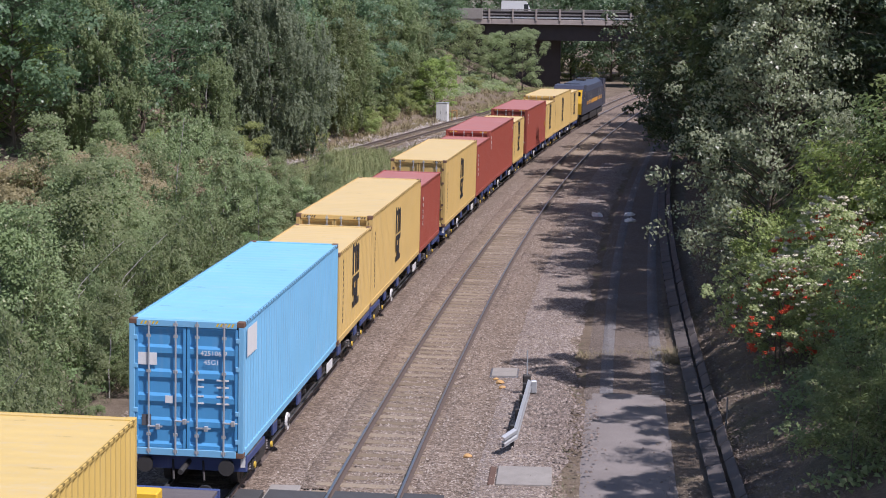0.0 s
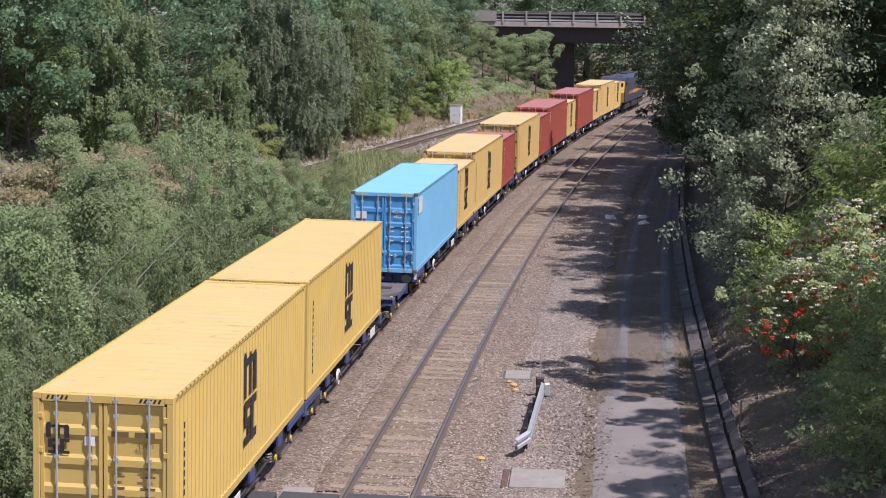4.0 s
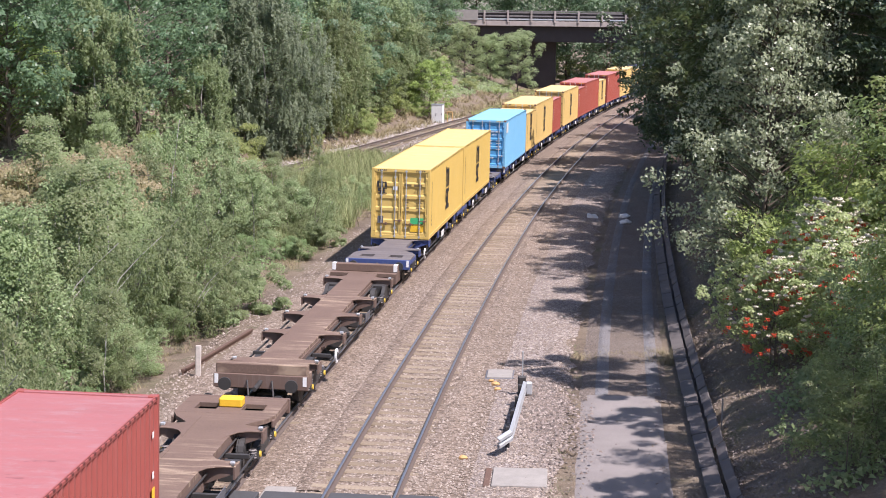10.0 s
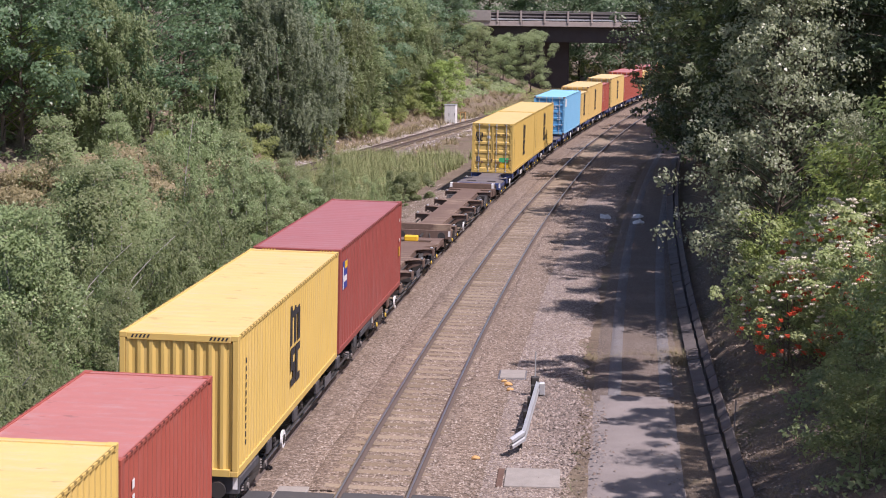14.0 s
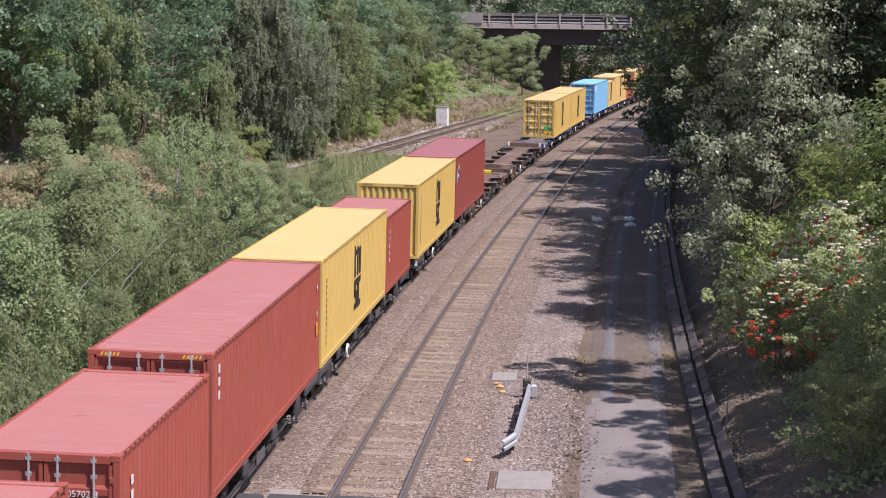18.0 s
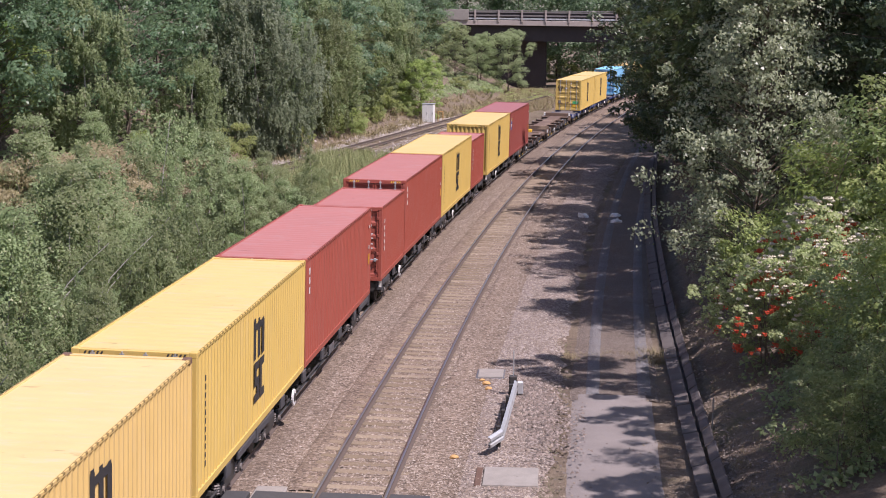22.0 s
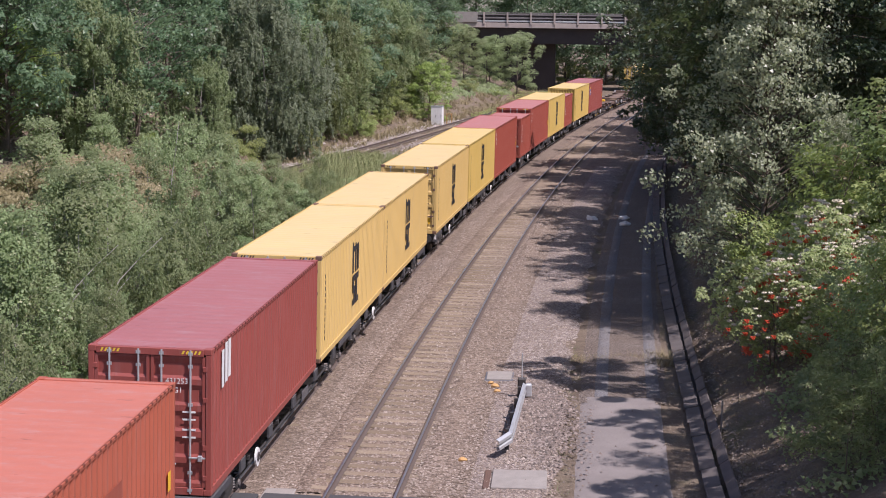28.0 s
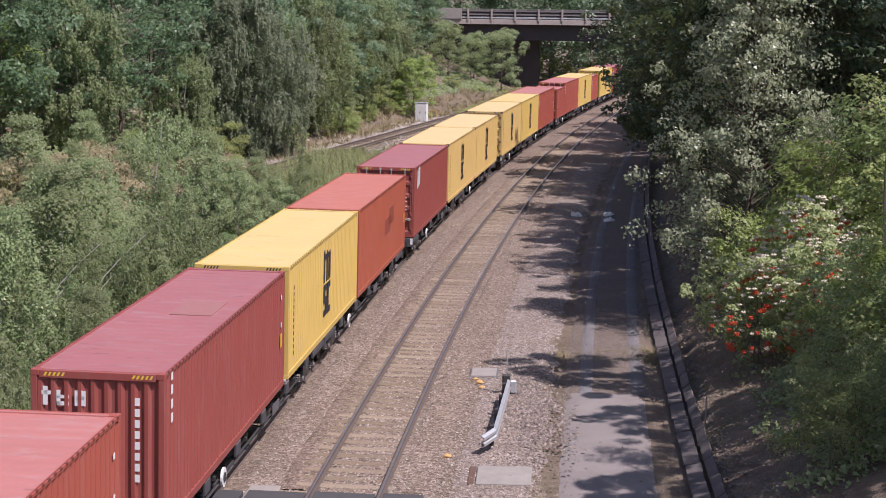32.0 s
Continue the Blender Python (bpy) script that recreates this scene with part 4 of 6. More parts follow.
def stones(name, n, where, lo, hi, mat, label, seed):
    """Loose angular stones as one mesh."""
    r = np.random.default_rng(seed)
    octa = np.array([(1, 0, 0), (0, 1, 0), (-1, 0, 0), (0, -1, 0), (0, 0, 1)], float)
    tri = np.array([(0, 1, 4), (1, 2, 4), (2, 3, 4), (3, 0, 4)])
    vs, fs = [], []
    for i in range(n):
        x, y, z = where(r)
        k = r.uniform(lo, hi)
        a = r.uniform(0, 6.283)
        ca, sa = math.cos(a), math.sin(a)
        p = octa * np.array([k, k * r.uniform(0.6, 1), k * r.uniform(0.4, 0.8)]) + r.normal(0, 0.2 * k, (5, 3))
        p = np.stack([x + p[:, 0] * ca - p[:, 1] * sa, y + p[:, 0] * sa + p[:, 1] * ca, z + p[:, 2]], 1)
        vs.append(p)
        fs.append(tri + 5 * i)
    ob = link(name, arrays(name, np.concatenate(vs), np.concatenate(fs)), mat)
    return tagged(ob, label, "stones", kind="stuff")


def bed_spot(r):
    s = 35 + 70 * r.random() ** 1.6
    while True:
        u = r.uniform(-3.8, 7.8)
        if abs(abs(u - SECOND) - 0.7525) > 0.11 and not (abs(u) < 1.3):
            break
    x, y, _ = line(s, u)
    return x, y, -0.166 if u > 5.5 else -0.184 if abs(u - SECOND) > 1.3 else -0.174


stones("loose_ballast", 46000, bed_spot, 0.02, 0.045, STONES, "loose pinkish brown ballast stones", 71)


def rubble_spot(r):
    y = r.uniform(106, 175)
    x = third(y) - 2.0 - abs(r.normal(0, 1.2)) if r.random() < 0.6 else third(y) + r.uniform(-2, 3)
    return x, y, level(x, y)


stones("rubble", 5200, rubble_spot, 0.05, 0.2, island_mat("pale_rubble", [(0.0, (0.20, 0.165, 0.14)), (0.6, (0.32, 0.28, 0.245)), (1.0, (0.50, 0.46, 0.42))]), "pale rubble and spoil beside the old siding", 72)
stones("bank_litter", 7000, lambda r: (lambda p: (p[0], p[1], level(*p)))(lx(34 + 60 * r.random() ** 1.4, 11.35 + 2.6 * r.random() ** 1.3)), 0.02, 0.06, island_mat("dry_litter", [(0.0, (0.08, 0.06, 0.05)), (0.7, (0.16, 0.115, 0.085)), (1.0, (0.32, 0.26, 0.20))]), "dry leaf litter and stones on the bank", 73)
stones("spoil", 2600, lambda r: (lambda p: (p[0], p[1], -0.165))((2.55 + r.normal(0, 0.42), 43.4 + r.normal(0, 2.3))), 0.02, 0.07, island_mat("brown_spoil", [(0.0, (0.06, 0.045, 0.04)), (0.7, (0.15, 0.105, 0.085)), (1.0, (0.32, 0.26, 0.23))]), "brown broken stone dumped beside the barrier", 74)
stones("road_litter", 1300, lambda r: (lambda p: (p[0], p[1], -0.25))(lx(36 + 30 * r.random() ** 1.5, 10.9 - abs(r.normal(0, 0.55)) if r.random() < 0.75 else 8.0 + abs(r.normal(0, 0.3)))), 0.012, 0.035, island_mat("leaf_litter", [(0.0, (0.05, 0.04, 0.03)), (0.7, (0.17, 0.12, 0.08)), (1.0, (0.34, 0.28, 0.2))]), "dry leaf litter along the road edges", 75)

# ---- the train ----
def letters(txt, size):
    """A flat mesh of written characters in the built-in font, standing in the x-z plane, facing -y."""
    c = bpy.data.curves.new("letters", "FONT")
    c.body, c.size, c.resolution_u, c.extrude = txt, size, 2, 0.002
    ob = bpy.data.objects.new("letters", c)
    scene.collection.objects.link(ob)
    bpy.context.view_layer.update()
    me = bpy.data.meshes.new_from_object(ob.evaluated_get(bpy.context.evaluated_depsgraph_get()))
    bpy.data.objects.remove(ob)
    me.transform(Euler((radians(90), 0, 0)).to_matrix().to_4x4())
    return me


def wave(length, pitch, depth):
    """Trapezoid corrugation: pairs (along, in), from 0 to length."""
    n = round(length / pitch)
    p = length / n
    out = []
    for i in range(n):
        a = i * p
        out += [(a, 0), (a + 0.26 * p, 0), (a + 0.5 * p, depth), (a + 0.76 * p, depth)]
    return out + [(length, 0)]


def logo(parent, width, height, place, label):
    """The shipping line's black mark as plain shapes: a comb over two hooked bars."""
    bm = bmesh.new()
    w, h = width, height
    for x, top in ((-0.50, 0.50), (-0.12, 0.47), (0.26, 0.44)):
        box(bm, x * w, (x + 0.2) * w, -0.004, 0.002, 0.03 * h, top * h, 0)
        box(bm, (x + 0.03) * w, (x + 0.17) * w, -0.0035, 0.002, top * h, (top + 0.035) * h, 0)
    box(bm, -0.3 * w, 0.3 * w, -0.0045, 0.002, 0.38 * h, 0.46 * h, 0)
    for z in (-0.50, -0.305, -0.11):
        box(bm, -0.42 * w, 0.0, -0.004, 0.002, z * h, (z + 0.10) * h, 0)
    box(bm, -0.19 * w, 0.0, -0.0045, 0.002, -0.46 * h, -0.24 * h, 0)
    box(bm, -0.42 * w, -0.23 * w, -0.0045, 0.002, -0.27 * h, -0.05 * h, 0)
    for z in (-0.50, -0.11):
        box(bm, 0.08 * w, 0.47 * w, -0.004, 0.002, z * h, (z + 0.10) * h, 0)
    box(bm, 0.06 * w, 0.25 * w, -0.0045, 0.002, -0.47 * h, -0.04 * h, 0)
    ob = part("logo", bm, BLACKMARK, parent, label)
    ob.matrix_local = place
    return ob


def bars(parent, rows, place, material, label="illegible lettering"):
    """Illegible writing as plain bars: rows of (x, z, width, height)."""
    bm = bmesh.new()
    for x, z, w, h in rows:
        box(bm, x, x + w, -0.003, 0.002, z, z + h)
    ob = part("lettering", bm, material, parent, label)
    ob.matrix_local = place
    return ob


CASTINGS = {}


def casting(material):
    """The corner block, one mesh for each paint."""
    if material.name not in CASTINGS:
        me = bpy.data.meshes.new("corner_casting")
        b = boxed(-0.081, 0.081, -0.089, 0.089, -0.059, 0.059, 0.012)
        b.to_mesh(me)
        b.free()
        me.materials.append(material)
        CASTINGS[material.name] = me
    return CASTINGS[material.name]


RUSTY_FIT = plain("rust_worn_steel", (0.17, 0.10, 0.07), 0.75, 0.2, 0.4, 8.0)
# Darkened paint for the teeth that imitate shade under the roof edge.
EDGE_SHADE = {k: plain("shaded_" + k + "_steel", tint(c, 0.38), 0.8) for k, c in BASE_PAINT.items()}
STRIPE = plain("hazard_yellow", (0.75, 0.52, 0.05), 0.5)
FLOORWOOD = DARKWOOD


def container(colour, length, height, doors, label, edge=None, name="shipping_container"):
    """A steel box: corrugated sides and roof, framed ends; doors with locking rods at the rear if doors."""
    paint = PAINTS[colour]
    t = thing(name, Matrix(), label, "shipping container", "containers of the train")
    L, W2, H = length / 2, 1.219, height
    post = 0.13
    inner = length - 2 * post
    for side in (-1, 1):
        w = wave(inner, 0.278, 0.036)
        out = [(side * (W2 - 0.012 - d), -L + post + a) for a, d in w]
        back = [(side * (W2 - 0.065), L - post), (side * (W2 - 0.065), -L + post)]
        part("side_panel", prism(bmesh.new(), out + back, 0.15, H - 0.06, "z"), paint, t)
        part("top_rail", boxed(side * W2 - 0.06 * (side > 0), side * W2 + 0.06 * (side < 0), -L + 0.17, L - 0.17, H - 0.075, H - 0.012, 0.006), edge or paint, t)
        # Comb of dark teeth, added as the shade where corrugations meet the rail.
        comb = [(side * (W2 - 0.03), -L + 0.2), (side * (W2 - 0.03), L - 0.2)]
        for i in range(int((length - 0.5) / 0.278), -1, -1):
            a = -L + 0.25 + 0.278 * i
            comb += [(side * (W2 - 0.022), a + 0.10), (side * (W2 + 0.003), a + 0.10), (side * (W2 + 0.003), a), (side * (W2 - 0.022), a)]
        part("notched_edge", prism(bmesh.new(), comb, H - 0.050, H - 0.009, "z"), EDGE_SHADE[colour], t, "row of dark teeth standing in for shade at the roof edge")
        part("bottom_rail", boxed(side * W2 - 0.07 * (side > 0), side * W2 + 0.07 * (side < 0), -L + 0.17, L - 0.17, 0.0, 0.16, 0.008), paint, t)
        for end in (-1, 1):
            part("corner_post", boxed(side * (W2 - 0.062) - 0.06, side * (W2 - 0.062) + 0.06, end * (L - 0.067) - 0.064, end * (L - 0.067) + 0.064, 0.11, H - 0.11, 0.01), edge or paint, t)
            for z in (0.059, H - 0.059):
                c = link("corner_casting", casting(edge or paint), None, t)
                c.location = (side * (W2 - 0.081), end * (L - 0.089), z)
    # Roof with shallow pressings across.
    w = wave(length - 0.34, 0.42, -0.004)
    out = [(-L + 0.17 + a, H - 0.030 + d) for a, d in w]
    part("roof", prism(bmesh.new(), out + [(L - 0.17, H - 0.085), (-L + 0.17, H - 0.085)], -W2 + 0.055, W2 - 0.055, "x"), ROOF_PAINTS[colour], t, "roof coloured lighter for sky glare")
    part("floor", boxed(-W2 + 0.07, W2 - 0.07, -L + 0.12, L - 0.12, 0.10, 0.15), FLOORWOOD, t)
    for end in (-1, 1):
        y = end * L
        part("header", boxed(-W2 + 0.16, W2 - 0.16, min(y, y - end * 0.1), max(y, y - end * 0.1), H - 0.15, H - 0.012, 0.008), edge or paint, t)
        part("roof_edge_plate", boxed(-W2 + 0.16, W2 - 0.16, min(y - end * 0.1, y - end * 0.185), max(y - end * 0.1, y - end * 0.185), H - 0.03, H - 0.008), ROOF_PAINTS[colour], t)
        part("sill", boxed(-W2 + 0.16, W2 - 0.16, min(y, y - end * 0.1), max(y, y - end * 0.1), 0.0, 0.15, 0.008), edge or paint, t)
        if end == -1 and doors:
            continue
        w = wave(2 * W2 - 0.26, 0.25, 0.045)
        out = [(-W2 + 0.13 + a, end * (L - 0.02 - d)) for a, d in w]
        part("end_panel", prism(bmesh.new(), out + [(W2 - 0.13, end * (L - 0.085)), (-W2 + 0.13, end * (L - 0.085))], 0.15, H - 0.15, "z"), paint, t)
    if doors:
        y = -L
        h0, h1 = 0.16, H - 0.16
        # Five sunk bands across each leaf; the profile runs up the door.
        n = 5
        hh = (h1 - h0) / n
        prof = [(y + 0.03, h0)]
        for i in range(n):
            a = h0 + i * hh
            prof += [(y + 0.03, a + 0.14 * hh), (y + 0.066, a + 0.26 * hh), (y + 0.066, a + 0.74 * hh), (y + 0.03, a + 0.92 * hh)]
        prof += [(y + 0.03, h1), (y + 0.09, h1), (y + 0.09, h0)]
        for side in (-1, 1):
            x0, x1 = (0.012, W2 - 0.13) if side > 0 else (-W2 + 0.13, -0.012)
            door = part("door", prism(bmesh.new(), prof, x0, x1, "x"), paint, t)
            fr = bmesh.new()
            for a in (x0, x1 - 0.06):
                box(fr, a, a + 0.06, y + 0.018, y + 0.088, h0, h1)
            part("door_frame", fr, paint, door)
            for k, x in enumerate((x0 + 0.27 * (x1 - x0), x0 + 0.80 * (x1 - x0)) if side < 0 else (x0 + 0.20 * (x1 - x0), x0 + 0.73 * (x1 - x0))):
                bm = rod(bmesh.new(), (x, y + 0.004, 0.03), (x, y + 0.004, H - 0.03), 0.021)
                for z in (0.10, 0.45, 0.62 * H, H - 0.35, H - 0.1):
                    box(bm, x - 0.045, x + 0.045, y - 0.012, y + 0.02, z - 0.03, z + 0.03)
                part("locking_rod", bm, GALV, door, "locking rod of the door")
                z = 0.62 + 0.13 * k
                bm = boxed(x - 0.02, x + 0.30, y - 0.035, y - 0.012, z - 0.018, z + 0.018, 0.006)
                box(bm, x + 0.16, x + 0.24, y - 0.045, y + 0.02, z - 0.06, z + 0.05, 0.006)
                part("door_handle", bm, RUSTY_FIT if "yellow" in colour else GALV, door, "locking handle")
            for z in (0.35, 0.95, H - 1.0, H - 0.4):
                x = W2 - 0.13 if side > 0 else -W2 + 0.13
                part("hinge", boxed(x - 0.05, x + 0.05, y + 0.0, y + 0.05, z - 0.05, z + 0.05, 0.008), RUSTY_FIT if colour == "pale_yellow" else paint, door)
    if height > 2.7:
        for x in (-0.98, 0.62):
            bm = bmesh.new()
            for i in range(5):
                a = x + 0.08 * i
                bm.faces.new([bm.verts.new(p) for p in ((a, -L - 0.004, H - 0.11), (a + 0.04, -L - 0.004, H - 0.11), (a + 0.075, -L - 0.004, H - 0.04), (a + 0.035, -L - 0.004, H - 0.04))])
            part("hazard_stripes", bm, BLACKMARK if "yellow" in colour else STRIPE, t, "slanted warning stripes")
    return t


def on_side(x_at, z):
    """Place for a mark on the right-hand side, reading along it."""
    return Matrix.Translation((1.2135, x_at, z)) @ Matrix.Rotation(radians(90), 4, "Z")


def on_rear(L, x, z):
    return Matrix.Translation((x, -L / 2 + 0.026, z))


def rusty_corners(t):
    for c in t.children:
        if c.name.startswith("corner_casting"):
            c.data = casting(RUSTY_FIT)


HC, LO, L40, L20 = 2.896, 2.591, 12.192, 6.058
train = []                                  # (thing, s at the start, height of its base)


def loaded(ob, rear, length):
    train.append((ob, rear + length / 2, 1.0))
    return ob


def yellow_side(t, length):
    logo(t, 1.25, 1.85, on_side(0.0, 1.55), "black shipping line mark")
    L = length / 2
    bars(t, [(-0.04, 0.35 + 0.17 * i, 0.08, 0.11) for i in range(11)], on_side(-L + 0.75, 0.15), BLACKMARK, "column of small black characters")
    return t


def number(t, txt, L, x, z, size, material):
    ob = link("serial_number", letters(txt, size), material, t, "painted number " + txt)
    ob.matrix_local = on_rear(L, x, z)


def rear_small_print(t, L, material):
    rows = []
    for i, z in enumerate((1.63, 1.48, 1.28, 1.13)):
        rows += [(0.2, z, 0.17, 0.035), (0.64, z, 0.26, 0.035)]
    bars(t, rows, on_rear(L, 0, 0), material)


spec_yellow = "yellow steel shipping container with a black mark on its side"
y40 = yellow_side(container("yellow", L40, HC, False, "faded " + spec_yellow), L40)
y40d = yellow_side(container("yellow", L40, HC, True, "clean yellow forty-foot container with rear doors"), L40)
p40 = yellow_side(container("pale_yellow", L40, HC, True, "weathered pale yellow container with rear doors"), L40)
y20 = yellow_side(container("pale_yellow", L20, LO, True, "short pale yellow shipping container"), L20)
r40 = container("red", L40, HC, True, "oxide red shipping container with rear doors")
m40 = container("maroon", L40, HC, False, "maroon corrugated shipping container")
r20 = container("red", L20, LO, True, "short oxide red shipping container")
bars(r40, [(0, 1.9 + 0.26 * i, 0.13, 0.17) for i in range(3)], on_side(-5.6, 0.0), WHITE, "column of white lettering")
bars(r20, [(0, 1.0 + 0.24 * i, 0.12, 0.15) for i in range(5)], on_side(-2.4, 0.0), WHITE, "column of white lettering")
rear_small_print(r20, L20, WHITE)
for box40 in (r40, m40):
    bars(box40, [(0, 1.05, 0.18, 0.34)], on_side(L40 / 2 - 0.5, 0.0), YELLOWPLATE, "yellow notice")
    bars(box40, [(0.03, 1.55, 0.10, 0.12), (0.03, 2.25, 0.10, 0.10)], on_side(L40 / 2 - 0.5, 0.0), WHITE, "small white notice")
rear_small_print(p40, L40, FADEDMARK)
for weathered in (p40, y20):
    rusty_corners(weathered)
used = set()


def put_on(proto, rear, length, label=""):
    ob = copy_thing(proto, Matrix()) if proto.name in used else proto
    used.add(proto.name)
    if label:
        ob["label"] = label
    return loaded(ob, rear, length)


# Unit by unit, from the engine back: the way at which each rear end stands at the start.
put_on(y20, 143.8, L20)
put_on(p40, 131.4, L40)
put_on(y20, 125.2, L20)
put_on(r40, 112.8, L40)
put_on(y20, 104.6, L20)
put_on(r40, 92.1, L40)
put_on(r20, 86, L20)
put_on(p40, 73.6, L40)
put_on(r20, 65.5, L20)
put_on(p40, 53.2, L40)
put_on(y20, 46.98, L20)
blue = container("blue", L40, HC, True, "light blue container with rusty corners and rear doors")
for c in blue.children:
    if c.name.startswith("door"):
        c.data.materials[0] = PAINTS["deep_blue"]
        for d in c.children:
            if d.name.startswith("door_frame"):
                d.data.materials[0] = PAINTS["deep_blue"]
rusty_corners(blue)
loaded(blue, 34.6, L40)
number(blue, "425106 9", L40, 0.29, 2.16, 0.15, WHITE)
number(blue, "45G1", L40, 0.36, 1.97, 0.15, WHITE)
rear_small_print(blue, L40, WHITE)
bars(blue, [(-1.05, 1.92, 0.42, 0.26), (-0.45, 1.12, 0.16, 0.16)], on_rear(L40, 0, 0), WHITE, "white panel and sticker")
bars(blue, [(-0.95, 0.62, 0.2, 0.24)], on_rear(L40, 0, 0.0), GREYPLATE, "dark plate")
bars(blue, [(0, 0, 0.95, 0.6)], on_side(-5.75, 2.1), WHITE, "white patch where a mark was painted out")
put_on(y40d, 14.14, L40)
rear_yellow = put_on(y40d, 1.62, L40)
logo(rear_yellow, 0.42, 0.52, on_rear(L40, -0.78, 2.1), "black shipping line mark")
rear_small_print(rear_yellow, L40, FADEDMARK)
number(rear_yellow, "45G1", L40, 0.58, 2.0, 0.14, FADEDMARK)
bars(rear_yellow, [(0.14, 2.18, 0.30, 0.09), (0.55, 2.18, 0.34, 0.09)], on_rear(L40, 0, 0), FADEDMARK)
bars(rear_yellow, [(0.42, 0.62, 0.55, 0.26)], on_rear(L40, 0, 0), GREENPLATE, "green placard")
bars(rear_yellow, [(0.42, 0.30, 0.55, 0.26)], on_rear(L40, 0, 0), YELLOWPLATE, "orange-yellow placard")
bars(rear_yellow, [(-0.95, 0.62, 0.24, 0.3)], on_rear(L40, 0, 0), GREYPLATE, "dark plate")
bars(rear_yellow, [(-0.32, 2.0, 0.18, 0.16)], on_rear(L40, 0, 0), WHITE, "white sticker")
front_maroon = put_on(m40, -52.33, L40, "maroon forty-foot container with a small blue and white mark")
tex = put_on(m40, -224.87, L40, "maroon container with white lettering on its end")
bars(front_maroon, [(0, 0, 0.72, 0.78)], on_side(-5.7, 1.72), plain("dark_blue_mark", (0.03, 0.05, 0.25), 0.5), "dark blue square of the mark")
proud = Matrix.Translation((0.004, 0, 0))
bars(front_maroon, [(0.30, 0.56, 0.42, 0.2)], proud @ on_side(-5.7, 1.72), YELLOWPLATE, "yellow part of the mark")
bars(front_maroon, [(0.03, 0.0, 0.10, 0.62)], proud @ on_side(-5.7, 1.72), WHITE, "white bar of the mark")
bars(front_maroon, [(0.20, 0.2, 0.44, 0.16)], proud @ on_side(-5.7, 1.72), WHITE, "white bar of the mark")
put_on(y40, -64.9, L40)
put_on(r20, -73.25, L20)
put_on(y40, -85.55, L40)
put_on(r40, -98.05, L40)
short_red = put_on(r20, -104.45, L20)
number(short_red, "505702 8", L20, 0.29, 1.9, 0.15, WHITE)
number(short_red, "22G1", L20, 0.30, 1.72, 0.15, WHITE)
bars(short_red, [(0.45, 0.85, 0.2, 0.14)], on_rear(L20, 0, 0), YELLOWPLATE, "yellow sticker")
put_on(r40, -119.21, L40)
put_on(y40d, -131.55, L40)
worn = put_on(p40, -144.15, L40)
number(worn, "MEDU", L40, 0.02, 2.2, 0.17, FADEDMARK)
number(worn, "874652", L40, 0.50, 2.2, 0.17, FADEDMARK)
number(worn, "45G1", L40, 0.50, 2.0, 0.17, FADEDMARK)
bars(worn, [(0.52, 0.42, 0.42, 0.26)], on_rear(L40, 0, 0), YELLOWPLATE, "orange-yellow placard")
bars(worn, [(-0.38, 2.05, 0.15, 0.15)], on_rear(L40, 0, 0), WHITE, "white sticker")
logo(worn, 0.42, 0.52, on_rear(L40, -0.85, 2.1), "black shipping line mark")
put_on(p40, -159.37, L40)
put_on(p40, -171.65, L40)
dark_red = container("maroon", L40, HC, True, "maroon container with rear doors and a white mark")
loaded(dark_red, -184.41, L40)
number(dark_red, "431253", L40, 0.30, 2.2, 0.15, WHITE)
number(dark_red, "45G1", L40, 0.30, 2.02, 0.15, WHITE)
rear_small_print(dark_red, L40, WHITE)
bars(dark_red, [(0.0, 0, 0.2, 0.75), (0.3, 0.05, 0.2, 0.8), (0.58, 0.1, 0.22, 0.8)], on_side(-5.2, 1.95), WHITE, "white mark")
orange = container("orange", L40, HC, True, "orange-red container with darker repair patches")
loaded(orange, -199.5, L40)
bars(orange, [(0.0, 1.25, 1.5, 0.55), (1.1, 1.5, 1.3, 0.6)], on_side(0.2, 0.0), container_paint("patched_orange_paint", (0.31, 0.075, 0.045), 0, 0.2), "darker repainted patch")
bars(orange, [(0, 1.05, 0.18, 0.34)], on_side(L40 / 2 - 0.5, 0.0), YELLOWPLATE, "yellow notice")
bars(tex, [(0, 1.9 + 0.26 * i, 0.13, 0.17) for i in range(4)], on_side(-5.6, 0.0), WHITE, "column of white lettering")
part("roof_patch", boxed(-0.15, 0.75, -0.2, 1.5, HC - 0.03, HC - 0.016), plain("grey_red_primer", (0.30, 0.135, 0.125), 0.7, 0.0, 0.2), tex, "greyish repainted patch on the roof")
put_on(y40, -212.04, L40)
bars(tex, [(-1.0, 2.25, 0.09, 0.34), (-1.04, 2.44, 0.2, 0.07), (-0.75, 2.25, 0.22, 0.07), (-0.75, 2.38, 0.22, 0.06), (-0.75, 2.25, 0.07, 0.28), (-0.42, 2.25, 0.08, 0.28), (-0.30, 2.25, 0.08, 0.28), (-0.40, 2.36, 0.16, 0.07)], on_rear(L40, 0, 0), WHITE, "white company mark in plain bars")
bars(tex, [(0.66, 0.9 + 0.2 * i, 0.1, 0.14) for i in range(8)], on_rear(L40, 0, 0), WHITE, "column of white lettering")
put_on(r40, -240, L40)


